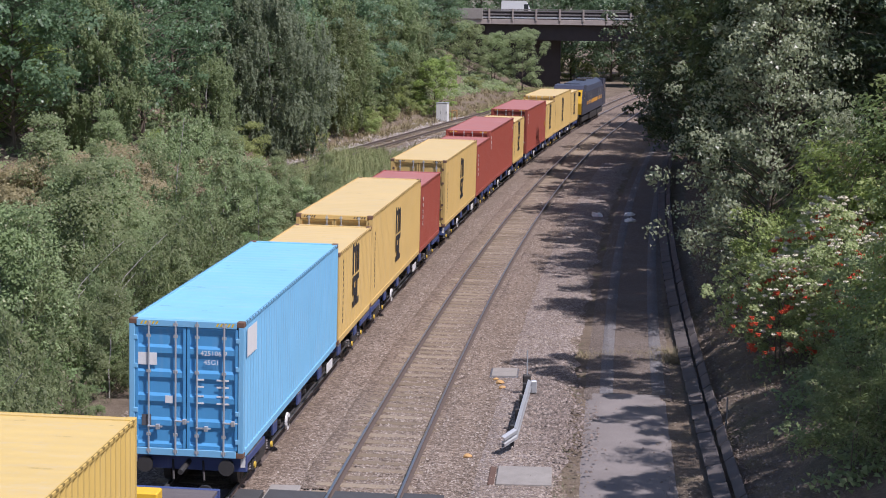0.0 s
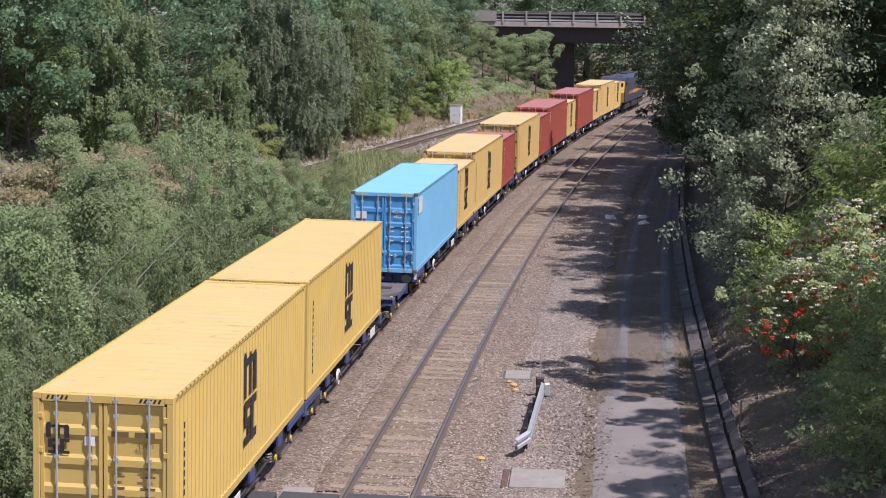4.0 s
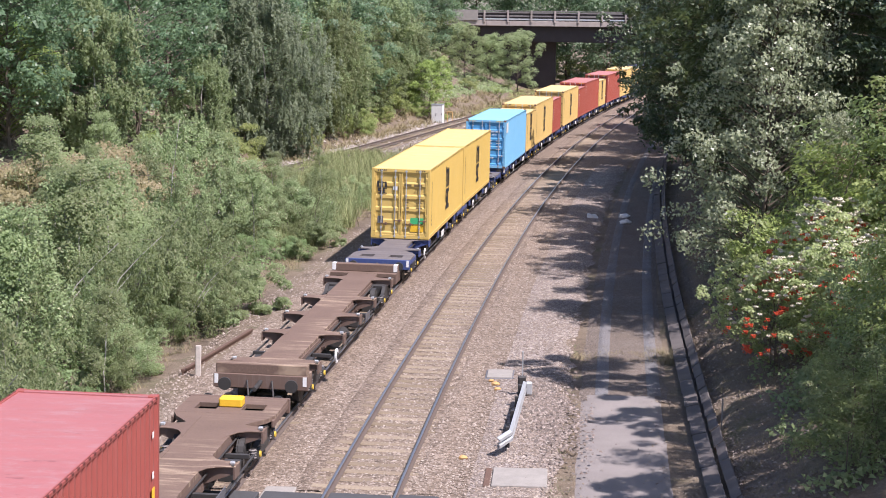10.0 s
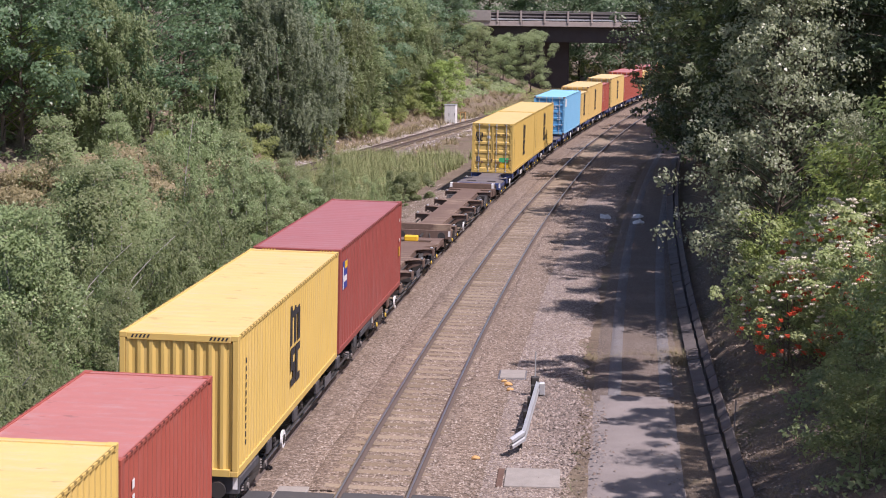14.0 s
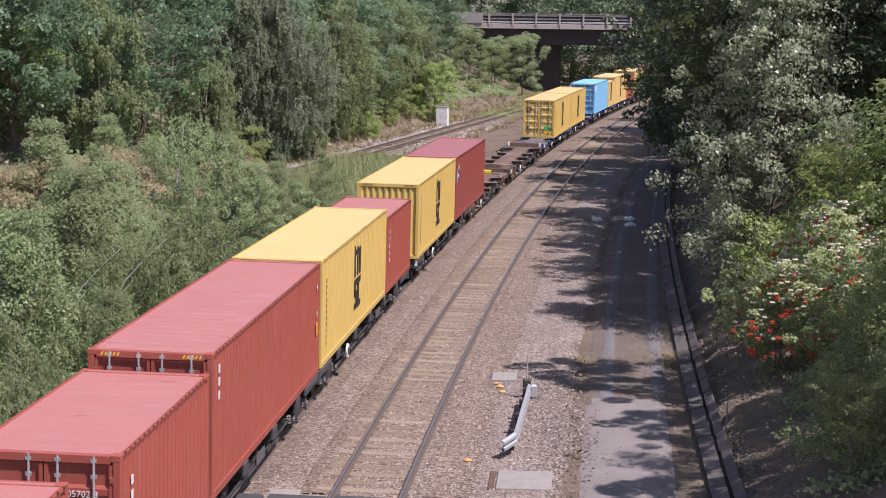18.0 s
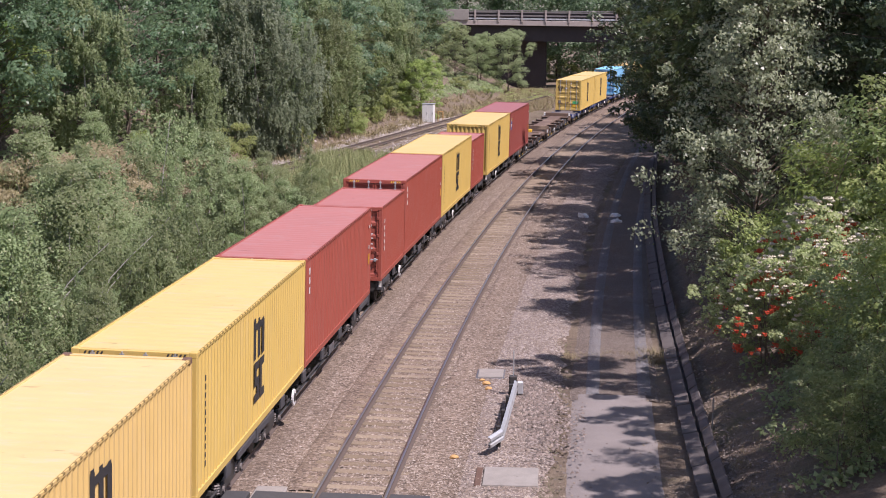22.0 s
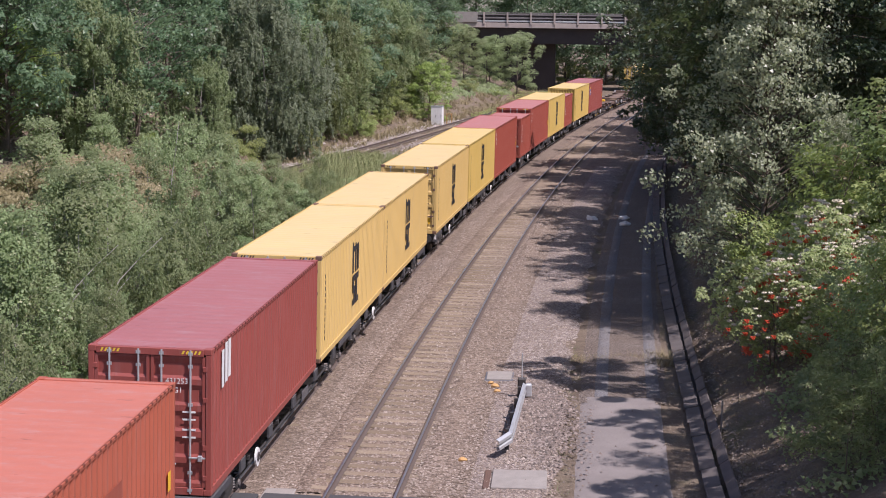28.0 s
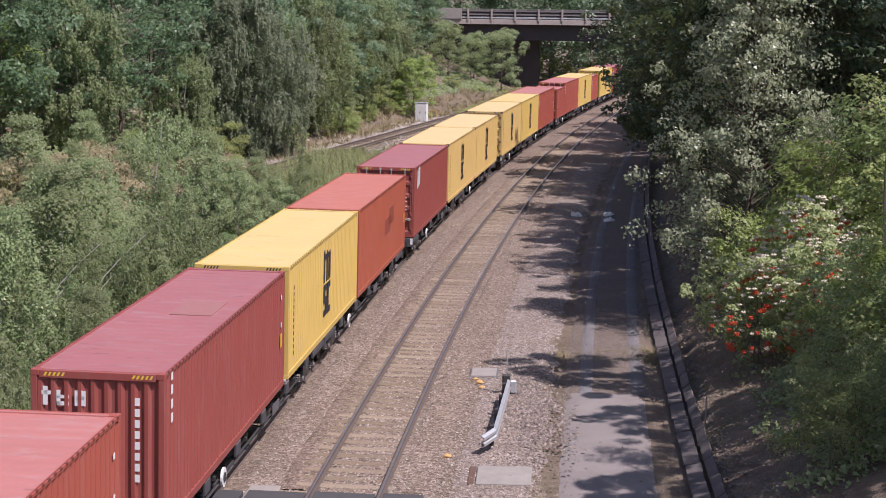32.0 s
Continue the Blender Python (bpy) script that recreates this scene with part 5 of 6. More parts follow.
# ---- wagons ----
def wheel_mesh():
    bm = bmesh.new()
    for x in (-0.75, 0.75):
        rod(bm, (x - 0.065, 0, 0), (x + 0.065, 0, 0), 0.42, sides=20)
        rod(bm, (x - 0.07 * (1 if x > 0 else -1), 0, 0), (x - 0.10 * (1 if x > 0 else -1), 0, 0), 0.445, sides=20)
        for k in range(4):
            a = k * 1.5708
            box(bm, x + 0.066 * (1 if x > 0 else -1) - 0.004, x + 0.066 * (1 if x > 0 else -1) + 0.004, -0.06, 0.06, 0.1, 0.34, 0, Matrix.Rotation(a, 4, "X"))
    rod(bm, (-1.0, 0, 0), (1.0, 0, 0), 0.075)
    me = bpy.data.meshes.new("wheelset")
    bm.to_mesh(me)
    bm.free()
    me.materials.append(STEEL_DARK)
    return me


WHEELS = wheel_mesh()
wheelsets = []
SPRING = plain("dusty_spring", (0.20, 0.18, 0.17), 0.7, 0.3, 0.3)
YELLOWBIT = plain("yellow_axle_cover", (0.62, 0.42, 0.06), 0.6, 0.0, 0.3)


def bogie(parent, y, cover):
    """A two-axle bogie: side frames, springs, bolster and turning wheelsets."""
    bm = bmesh.new()
    for x in (-1.0, 1.0):
        prism(bm, [(-1.25, 0.42), (-1.05, 0.56), (-0.55, 0.60), (-0.3, 0.80), (0.3, 0.80), (0.55, 0.60), (1.05, 0.56), (1.25, 0.42), (0.6, 0.40), (0.35, 0.30), (-0.35, 0.30), (-0.6, 0.40)], x - 0.06, x + 0.06, "x")
    box(bm, -1.0, 1.0, -0.22, 0.22, 0.5, 0.82, 0.02)
    b = part("bogie", bm, STEEL_DARK, parent, "grimy two-axle bogie")
    b.location = (0, y, 0)
    for dy in (-0.9, 0.9):
        w = new("wheelset", WHEELS)
        w.parent = b
        w.location = (0, dy, 0.42)
        wheelsets.append((w, dy))
    for x in (-1.0, 1.0):
        for dy in (-0.9, 0.9):
            k = boxed(x - 0.11, x + 0.11, dy - 0.13, dy + 0.13, 0.30, 0.55, 0.03)
            part("axlebox", k, STEEL_DARK, b)
            for e in (-0.24, 0.24):
                prof = [(0.06 + 0.035 * (i % 2), 0.36 + 0.028 * i) for i in range(9)]
                c = bmesh.new()
                rings = [[c.verts.new((x + r * math.cos(a), dy + e + r * math.sin(a), z)) for a in (k * 0.7854 for k in range(8))] for r, z in prof]
                for ra, rb in zip(rings, rings[1:]):
                    for k in range(8):
                        c.faces.new((ra[k], ra[(k + 1) % 8], rb[(k + 1) % 8], rb[k]))
                part("spring", c, SPRING, b, "dusty coil spring")
            part("axle_cover", rod(bmesh.new(), (x + 0.11 * (1 if x > 0 else -1), dy, 0.42), (x + 0.145 * (1 if x > 0 else -1), dy, 0.42), 0.07, sides=10), cover, b)
    return b


def fillet(side, y, half, reach):
    """Top plate of an outrigger, its corners curving into the spine."""
    pts = [(0.45, y - half - reach), (0.56, y - half - 0.55 * reach), (0.66, y - half - 0.22 * reach), (0.82, y - half - 0.05 * reach), (0.95, y - half), (1.22, y - half)]
    pts = pts + [(a, 2 * y - b) for a, b in reversed(pts)]
    return [(side * a, b) for a, b in pts]


def wagon(paint, label, lamp_block=False, straight=False):
    """A skeletal sixty-foot container wagon: spine, outriggers, end beams, buffers, bogies."""
    t = thing("container_wagon", Matrix(), label, "railway wagon", "wagons of the train")
    L = 9.15
    deck = BROWN_DECK if paint is WAGON_BROWN else WAGON_DECK
    bm = bmesh.new()
    prism(bm, [(0.55, -L + 3.4), (0.55, L - 3.4), (0.68, L - 2.7), (1.05, L - 2.15), (1.2, L - 1.75), (-1.2, L - 1.75), (-1.05, L - 2.15), (-0.68, L - 2.7), (-0.55, L - 3.4),
               (-0.55, -L + 3.4), (-0.68, -L + 2.7), (-1.05, -L + 2.15), (-1.2, -L + 1.75), (1.2, -L + 1.75), (1.05, -L + 2.15), (0.68, -L + 2.7)], 0.86, 0.965, "z")
    if straight:
        bm.free()
        bm = boxed(-0.52, 0.52, -L + 0.8, L - 0.8, 0.86, 0.965, 0.008)
    for e in (-1, 1):
        y0, y1 = sorted((e * (L - 1.6), e * (L - 0.2)))
        # Dark pan added below the end deck, standing in for shade in its openings.
        part("underframe", boxed(-1.12, 1.12, y0, y1, 0.68, 0.72), STEEL_DARK, t)
        y0, y1 = sorted((e * (L - 0.8), e * L))
        if straight:
            part("deck_plate", boxed(-1.2, 1.2, y0, y1, 0.862, 0.967), deck, t)
            for side in (-1, 1):
                part("side_block", boxed(min(side * 0.95, side * 1.2), max(side * 0.95, side * 1.2), y0, y1, 0.60, 0.86, 0.01), paint, t)
            continue
        y0, y1 = sorted((e * (L - 1.35), e * (L - 0.75)))
        for x0, x1 in ((-1.2, -0.82), (-0.30, 0.30), (0.82, 1.2)):
            part("deck_plate", boxed(x0, x1, y0, y1, 0.86, 0.965), deck, t)
        for a, b in ((1.75, 1.35), (0.75, 0.0)):
            y0, y1 = sorted((e * (L - a), e * (L - b)))
            part("deck_plate", boxed(-1.2, 1.2, y0, y1, 0.862, 0.967), deck, t)
    part("spine_deck", bm, deck, t)
    bm = bmesh.new()
    for x in (-0.5, 0.5):
        prism(bm, [(-L + 1.4, 0.86), (-L + 2.8, 0.62), (-L + 4.6, 0.42), (L - 4.6, 0.42), (L - 2.8, 0.62), (L - 1.4, 0.86)], x - 0.05, x + 0.05, "x")
    part("spine_beam", bm, STEEL_DARK if paint is WAGON_GREY else paint, t)
    for y in (-7.25, -3.1, 0.0, 3.1, 7.25) if straight else (-6.05, -3.05, -0.1, 3.05, 6.05):
        for side in (-1, 1):
            bm = bmesh.new()
            prism(bm, [(side * 0.5, 0.97), (side * 1.2, 0.97), (side * 1.2, 0.82), (side * 0.5, 0.55)], y - 0.19, y - 0.16, "y")
            prism(bm, [(side * 0.5, 0.97), (side * 1.2, 0.97), (side * 1.2, 0.82), (side * 0.5, 0.55)], y + 0.16, y + 0.19, "y")
            box(bm, side * 1.2 - 0.02, side * 1.2 + 0.02, y - 0.24, y + 0.24, 0.70, 0.955)
            o = part("outrigger", bm, paint, t)
            part("top_plate", prism(bmesh.new(), fillet(side, y, 0.24, 0.28 if straight else 0.7), 0.955, 0.972, "z"), deck, o)
            for k in (-0.17, 0.17):
                part("guide", boxed(side * 1.16 - 0.03, side * 1.16 + 0.03, y + k - 0.03, y + k + 0.03, 0.972, 1.0, 0.006), STEEL_DARK, o)
            part("twistlock", boxed(side * 1.12 - 0.05, side * 1.12 + 0.05, y - 0.05, y + 0.05, 0.972, 1.03, 0.01), GALV, o)
    for end in (-1, 1):
        y = end * L
        e = part("end_beam", boxed(-1.24, 1.24, y - 0.06 * (end > 0) - 0.02, y + 0.06 * (end < 0) + 0.02, 0.62, 0.98, 0.01), paint, t)
        for side in (-1, 1):
            b = rod(bmesh.new(), (side * 0.87, y, 0.98 - 0.2), (side * 0.87, y + end * 0.30, 0.78), 0.09, sides=12)
            rod(b, (side * 0.87, y + end * 0.30, 0.78), (side * 0.87, y + end * 0.35, 0.78), 0.17, sides=14)
            part("buffer", b, STEEL_DARK, t, "black round buffer")
            part("corner_mark", boxed(side * 1.16 - 0.05, side * 1.16 + 0.05, y + end * 0.021 - 0.004, y + end * 0.021 + 0.004, 0.72, 0.97), WHITE, e, "white corner mark")
        part("drawhook", rod(bmesh.new(), (0, y, 0.8), (0, y + end * 0.75, 0.76), 0.06), STEEL_DARK, t)
        for k in (-0.35, 0.3):
            part("brake_pipe", rod(bmesh.new(), (k, y + end * 0.02, 0.82), (k + 0.12, y + end * 0.4, 0.5), 0.025), STEEL_DARK, t)
        # side sill by each bogie
        for side in (() if straight else (-1, 1)):
            part("side_sill", boxed(side * 1.18 - 0.03, side * 1.18 + 0.03, min(y - end * 2.0, y), max(y - end * 2.0, y), 0.74, 0.90, 0.01), paint, t)
    cover = SPRING if paint is WAGON_GREY else YELLOWBIT
    bogie(t, -6.9, cover)
    bogie(t, 6.9, cover)
    w = bmesh.new()
    rod(w, (1.20, -4.6, 0.62), (1.245, -4.6, 0.62), 0.21, sides=18)
    w = part("brake_handwheel", w, WHITE, t, "white brake handwheel")
    part("hub", rod(bmesh.new(), (1.244, -4.6, 0.62), (1.262, -4.6, 0.62), 0.11, sides=12), STEEL_DARK, w)
    part("air_tank", rod(bmesh.new(), (0.72, -1.8, 0.48), (0.72, -0.4, 0.48), 0.19, sides=14), STEEL_DARK, t)
    for x in (-0.62, 0.62):
        part("brake_pipe", rod(bmesh.new(), (x, -L + 1.0, 0.80), (x, L - 1.0, 0.80), 0.022, sides=6), STEEL_DARK, t)
    for y in (-4.9, -1.6, 1.7, 4.8):
        part("cross_member", boxed(-1.12, 1.12, y - 0.05, y + 0.05, 0.62, 0.72, 0.008), STEEL_DARK, t)
    for x in (-1.14, 1.14):
        part("side_rod", rod(bmesh.new(), (x, -5.2, 0.60), (x, 5.2, 0.60), 0.03, sides=6), STEEL_DARK, t)
    part("valve_box", boxed(0.68, 1.05, 3.6, 4.3, 0.42, 0.74, 0.02), STEEL_DARK, t)
    part("valve_box", boxed(-1.05, -0.65, -2.6, -1.9, 0.42, 0.74, 0.02), STEEL_DARK, t)
    part("brake_gear", boxed(-0.9, 0.95, 1.2, 2.3, 0.36, 0.56, 0.02), STEEL_DARK, t)
    part("side_plate", boxed(1.185, 1.20, 1.1, 2.0, 0.55, 0.80), WHITE if paint is WAGON_BLUE else GREYPLATE, t)
    if lamp_block:
        part("yellow_cover", boxed(-0.28, 0.28, L - 1.15, L - 0.75, 0.965, 1.18, 0.03), YELLOWPLATE, t, "yellow painted cover on the deck")
    return t


def end_wall(t, paint, end):
    L = 9.15
    part("end_wall", boxed(-1.2, 1.2, end * (L - 0.25) - 0.16, end * (L - 0.25) + 0.16, 0.965, 1.24, 0.02), BROWN_DECK, t)
    for x in (-1.12, 1.12) if end > 0 else ():
        part("corner_mark", boxed(x - 0.07, x + 0.07, end * (L - 0.25) - 0.164, end * (L - 0.25) + 0.164, 1.0, 1.244), WHITE, t, "white corner mark")


w_blue = wagon(WAGON_BLUE, "blue skeletal container wagon", True)
w_brown = wagon(WAGON_BROWN, "empty dusty brown skeletal container wagon", straight=True)
w_brown_front = wagon(WAGON_BROWN, "empty brown container wagon with a yellow deck cover", True)
w_grey = wagon(WAGON_GREY, "grimy dark grey container wagon")
end_wall(w_brown, WAGON_BROWN, 1)
end_wall(w_brown, WAGON_BROWN, -1)


def put_wagon(proto, middle):
    ob = copy_thing(proto, Matrix()) if proto.name in used else proto
    if proto.name in used:
        for c in ob.children_recursive:
            if c.name.startswith("wheelset"):
                wheelsets.append((c, c.location.y))
    used.add(proto.name)
    train.append((ob, middle, 0.0))


for far in (149.64, 110.34, 71.63, 32.41):
    put_wagon(w_blue, far - 9.15)
    put_wagon(w_blue, far - 27.5)
put_wagon(w_brown, -16.06)
put_wagon(w_brown_front, -27.68 - 9.15)
put_wagon(w_grey, -28.1 - 27.5)
for far in (-67.35, -107.15, -147.84, -187.71, -227.75):
    put_wagon(w_grey, far - 9.15)
    put_wagon(w_grey, far - 27.5)


# ---- engine ----
def engine():
    t = thing("diesel_locomotive", Matrix(), "dark blue diesel locomotive with a yellow cab end", "locomotive")
    navy = container_paint("engine_navy", (0.045, 0.05, 0.075), 0, 0.1, 0.4)
    orange = container_paint("engine_orange", (0.62, 0.30, 0.04), 0, 0.1, 0.4)
    glass = plain("dark_cab_glass", (0.02, 0.022, 0.025), 0.1, 0.0, 0.1, bumpy=0)
    out = [(-1.32, 1.15), (-1.32, 3.1), (-1.15, 3.55), (-0.7, 3.85), (0.7, 3.85), (1.15, 3.55), (1.32, 3.1), (1.32, 1.15)]
    part("body", prism(bmesh.new(), out, -7.6, 7.6), navy, t)
    for end in (-1, 1):
        bm = bmesh.new()
        prism(bm, [(end * 7.6, 1.15), (end * 10.2, 1.15), (end * 10.35, 2.2), (end * 9.9, 3.45), (end * 9.4, 3.75), (end * 7.6, 3.8)], -1.33, 1.33, "x")
        cab = part("cab", bm, navy, t)
        part("cab_front", prism(bmesh.new(), [(end * 10.2, 1.2), (end * 10.24, 1.2), (end * 10.39, 2.2), (end * 9.96, 3.4), (end * 9.90, 3.4), (end * 10.35, 2.2)], -1.25, 1.25, "x"), YELLOWPLATE, cab, "yellow cab front")
        for side in (-1, 1):
            part("cab_window", boxed(side * 1.335 - 0.006, side * 1.335 + 0.006, end * 8.9 - 0.45, end * 8.9 + 0.45, 2.5, 3.2), glass, cab)
            part("windscreen", boxed(side * 0.62 - 0.5, side * 0.62 + 0.5, -0.02, 0.02, -0.38, 0.38, 0, Matrix.Translation((0, end * 10.14, 2.85)) @ Matrix.Rotation(radians(end * -20), 4, "X")), glass, cab)
            part("buffer", rod(bmesh.new(), (side * 0.87, end * 10.2, 1.05), (side * 0.87, end * 10.75, 1.05), 0.2, sides=14), STEEL_DARK, t)
        part("bogie_frame", boxed(-1.2, 1.2, end * 6.4 - 2.6, end * 6.4 + 2.6, 0.45, 0.95, 0.05), STEEL_DARK, t)
        for k in (-1.9, 0, 1.9):
            w = bmesh.new()
            for x in (-0.75, 0.75):
                rod(w, (x - 0.07, end * 6.4 + k, 0.53), (x + 0.07, end * 6.4 + k, 0.53), 0.53, sides=20)
            part("wheel", w, STEEL_DARK, t)
    for side in (-1, 1):
        part("body_band", boxed(side * 1.325 - 0.008, side * 1.325 + 0.008, -6.5, 6.5, 1.9, 2.25), orange, t, "orange band with lettering removed")
        for y in (-5.5, -3.6, 3.2, 5.2):
            g = bmesh.new()
            for i in range(8):
                box(g, side * 1.335 - 0.01, side * 1.335 + 0.01, y - 0.7, y + 0.7, 1.9 + 0.14 * i, 1.97 + 0.14 * i)
            part("grille", g, GREYPLATE, t)
    part("fuel_tank", boxed(-1.25, 1.25, -2.8, 2.8, 0.4, 1.05, 0.08), STEEL_DARK, t)
    part("exhaust", boxed(-0.4, 0.4, -1.0, 0.6, 3.85, 4.0, 0.03), STEEL_DARK, t)
    for y in (3.5, 5.2):
        part("roof_fan", rod(bmesh.new(), (0, y, 3.83), (0, y, 3.93), 0.7, sides=18), STEEL_DARK, t)
    train.append((t, 163.3, 0.0))


engine()


# ---- road bridge over the line ----
BRIDGE_CONCRETE = plain("stained_bridge_concrete", (0.36, 0.31, 0.28), 0.9, 0.0, 0.35, 1.2, 20)


def bridge():
    t = thing("road_bridge", pose(18, 240, 0, 0, 0.75, -4), "road bridge of dark steel girders with concrete edge", "bridge")
    part("deck", boxed(-95, 95, 0, 11, 8.55, 9.0, 0.03), CONCRETE, t)
    for i in range(19):
        x = -26 + 3.2 * i
        part("edge_beam", boxed(x + 0.02, x + 3.18, -0.3, 0.05, 8.45, 9.15, 0.03), BRIDGE_CONCRETE, t)
    for y in (0.5, 3.3, 6.1, 8.9):
        part("girder", boxed(-14, 22, y, y + 0.5, 6.25, 8.55, 0.02), BRIDGE_STEEL, t)
    # posts and rails of the parapet
    for i in range(22):
        part("parapet_post", boxed(-30.1 + 3.3 * i, -29.85 + 3.3 * i, -0.42, -0.26, 8.95, 10.62, 0.015), BRIDGE_CONCRETE, t, "pale parapet post")
    for z, mat in ((9.28, GALV), (9.72, RAIL_GREY), (10.2, RAIL_GREY)):
        part("parapet_rail", boxed(-30, 40, -0.25, -0.16, z, z + 0.2, 0.015), mat, t)
    part("parapet_sheet", boxed(-30, 40, -0.13, -0.10, 9.15, 10.36), BRIDGE_STEEL, t, "dark solid sheet behind the rails")
    part("top_rail", boxed(-30, 40, -0.28, -0.14, 10.47, 10.58, 0.01), RAIL_GREY, t)
    part("parapet_block", boxed(-17.9, -14.4, -0.5, 0.0, 9.15, 10.62, 0.03), CONCRETE, t, "pale concrete parapet block")
    part("far_parapet", boxed(-30, 40, 10.8, 10.95, 9.0, 10.3, 0.02), BRIDGE_STEEL, t)
    for s in (-1, 1):
        x0, x1 = (-22, -3.4) if s < 0 else (16.5, 28)
        # Near-black girder colour here holds the shade below the deck.
        part("abutment", boxed(x0, x1, 3.4, 10.8, -1.5, 8.5, 0.05), BRIDGE_STEEL, t, "abutment coloured dark for the shade under the deck")
    return t


bridge()


# ---- vans on the bridge ----
def van(high, label):
    t = thing("van", Matrix(), label, "van", "vans on the bridge")
    glass = plain("van_glass", (0.03, 0.035, 0.04), 0.1, 0.0, 0.1, bumpy=0)
    body = part("body", prism(bmesh.new(), [(-2.5, 0.35), (2.5, 0.35), (2.55, 1.0), (1.75, 1.25), (1.05, high - 0.1), (0.8, high), (-2.4, high), (-2.5, high - 0.2)], -0.95, 0.95, "x"), WHITE, t)
    for side in (-1, 1):
        part("side_window", boxed(side * 0.953 - 0.006, side * 0.953 + 0.006, 0.7, 1.35, 1.25, high - 0.45), glass, body)
        for y in (-1.6, 1.6):
            part("wheel", rod(bmesh.new(), (side * 0.95 - 0.1, y, 0.34), (side * 0.95 + 0.01, y, 0.34), 0.34, sides=16), RUBBER, t)
    return t


tall_van = van(2.75, "tall white panel van on the road bridge")
low_van = van(2.35, "white van on the road bridge")


# ---- beside the track ----
def at_line(s, u, z=None, turn=0.0):
    x, y, h = line(s, u)
    return pose(x, y, level(x, y) if z is None else z, 0, 0, -math.degrees(h) + turn)


def cabinet():
    t = thing("relay_cabinet", pose(-1.3, 165, level(-1.3, 165) - 0.02, 0, 0, -14), "white lineside equipment cabinet", "cabinet")
    part("body", boxed(-0.55, 0.55, -0.35, 0.35, 0.12, 1.9, 0.02), WHITE, t)
    part("roof", boxed(-0.6, 0.6, -0.4, 0.4, 1.9, 1.96, 0.02), GALV, t)
    part("base", boxed(-0.6, 0.6, -0.4, 0.4, -0.3, 0.12, 0.02), CONCRETE, t)
    for x in (-0.54, 0.01):
        d = part("door", boxed(x, x + 0.53, -0.37, -0.35, 0.18, 1.85, 0.006), WHITE, t)
        part("handle", boxed(x + 0.44, x + 0.48, -0.40, -0.37, 0.9, 1.1), GREYPLATE, d)


cabinet()
stile = thing("ochre_handrail", pose(-0.15, 166, level(-0.15, 166) - 0.02, 0, 0, -14), "short ochre handrail beside the equipment cabinet", "handrail")
for x in (-0.25, 0.25):
    part("post", rod(bmesh.new(), (x, 0, -0.1), (x, 0, 1.15), 0.05), ORANGE, stile)
part("rail", rod(bmesh.new(), (-0.25, 0, 1.12), (0.25, 0, 1.12), 0.045), ORANGE, stile)
kerb = thing("trough_kerb", Matrix(), "tilted grey concrete cable trough along the foot of the bank", "kerb")
kerb["kind"] = "structure"
rk = random.Random(81)
slabs = {}
for i in range(60):
    s = 33 + 1.55 * i
    for name, u, half, z, tilt in (("front_slab", 11.27, 0.19, -0.12, -14), ("back_slab", 11.63, 0.13, 0.02, -36)):
        x, y, h = line(s + 0.78, u - 0.0135 * (s - 36))
        if name not in slabs:
            slabs[name] = part(name, boxed(-half, half, -0.765, 0.765, -0.06, 0.0, 0.012), KERB_GREY, kerb)
            ob = slabs[name]
        else:
            ob = new(name, slabs[name].data)
            ob.parent = kerb
        ob.matrix_world = pose(x, y, z + rk.uniform(-0.02, 0.015), rk.uniform(-0.5, 0.5), tilt + rk.uniform(-3, 3), -math.degrees(h) + rk.uniform(-0.7, 0.7))
    if i % 2 == 0:
        ob = part("channel", boxed(-0.22, 0.22, -1.55, 1.55, -0.3, -0.16), KERB_GREY, kerb) if i == 0 else new("channel", channel.data)
        channel = ob if i == 0 else channel
        ob.parent = kerb
        x, y, h = line(s + 1.55, 11.45 - 0.0135 * (s - 36))
        ob.matrix_world = pose(x, y, -0.12, 0, -6, -math.degrees(h))
stick = thing("thin_stake", at_line(42.6, 11.75), "thin pale stake standing at the kerb", "stake")
part("stake", rod(bmesh.new(), (0, 0, -0.1), (0.02, 0.0, 0.85), 0.02, sides=6), CONCRETE, stick)
slab = thing("concrete_slab", pose(1.55, 37.15, -0.18, 0.6, 0.3, -4), "pale concrete cable trough cover slab", "slab")
part("slab", boxed(-0.62, 0.62, -0.72, 0.72, -0.1, 0.06, 0.015), CONCRETE, slab)
part("edge_strip", boxed(-0.8, -0.66, -0.72, 0.72, -0.1, 0.04, 0.01), RUST, slab)
pad = thing("inspection_cover", pose(1.42, 48.3, -0.17, 0, 0, -4), "grey steel inspection cover in the ballast", "cover")
part("plate", boxed(-0.36, 0.36, -0.55, 0.55, -0.05, 0.04, 0.01), CONCRETE, pad)
part("frame", boxed(-0.41, 0.41, -0.61, 0.61, -0.08, 0.01, 0.01), GREYPLATE, pad)
# Bent crash barrier dumped beside the track.
bar = thing("crash_barrier", pose(1.64, 42.9, -0.22, 0.8, 0, -6.2), "bent galvanised crash barrier rail on low posts", "barrier")
prof = [(-0.02, -0.15), (-0.09, -0.11), (-0.09, -0.04), (-0.02, 0.0), (-0.09, 0.04), (-0.09, 0.11), (-0.02, 0.15), (0.0, 0.15), (-0.06, 0.10), (-0.06, 0.05), (0.015, 0.0), (-0.06, -0.05), (-0.06, -0.10), (0.0, -0.15)]
part("rail", prism(bmesh.new(), [(0.12 - a, b + 0.50) for a, b in prof], -3.4, 1.7), GALV, bar)
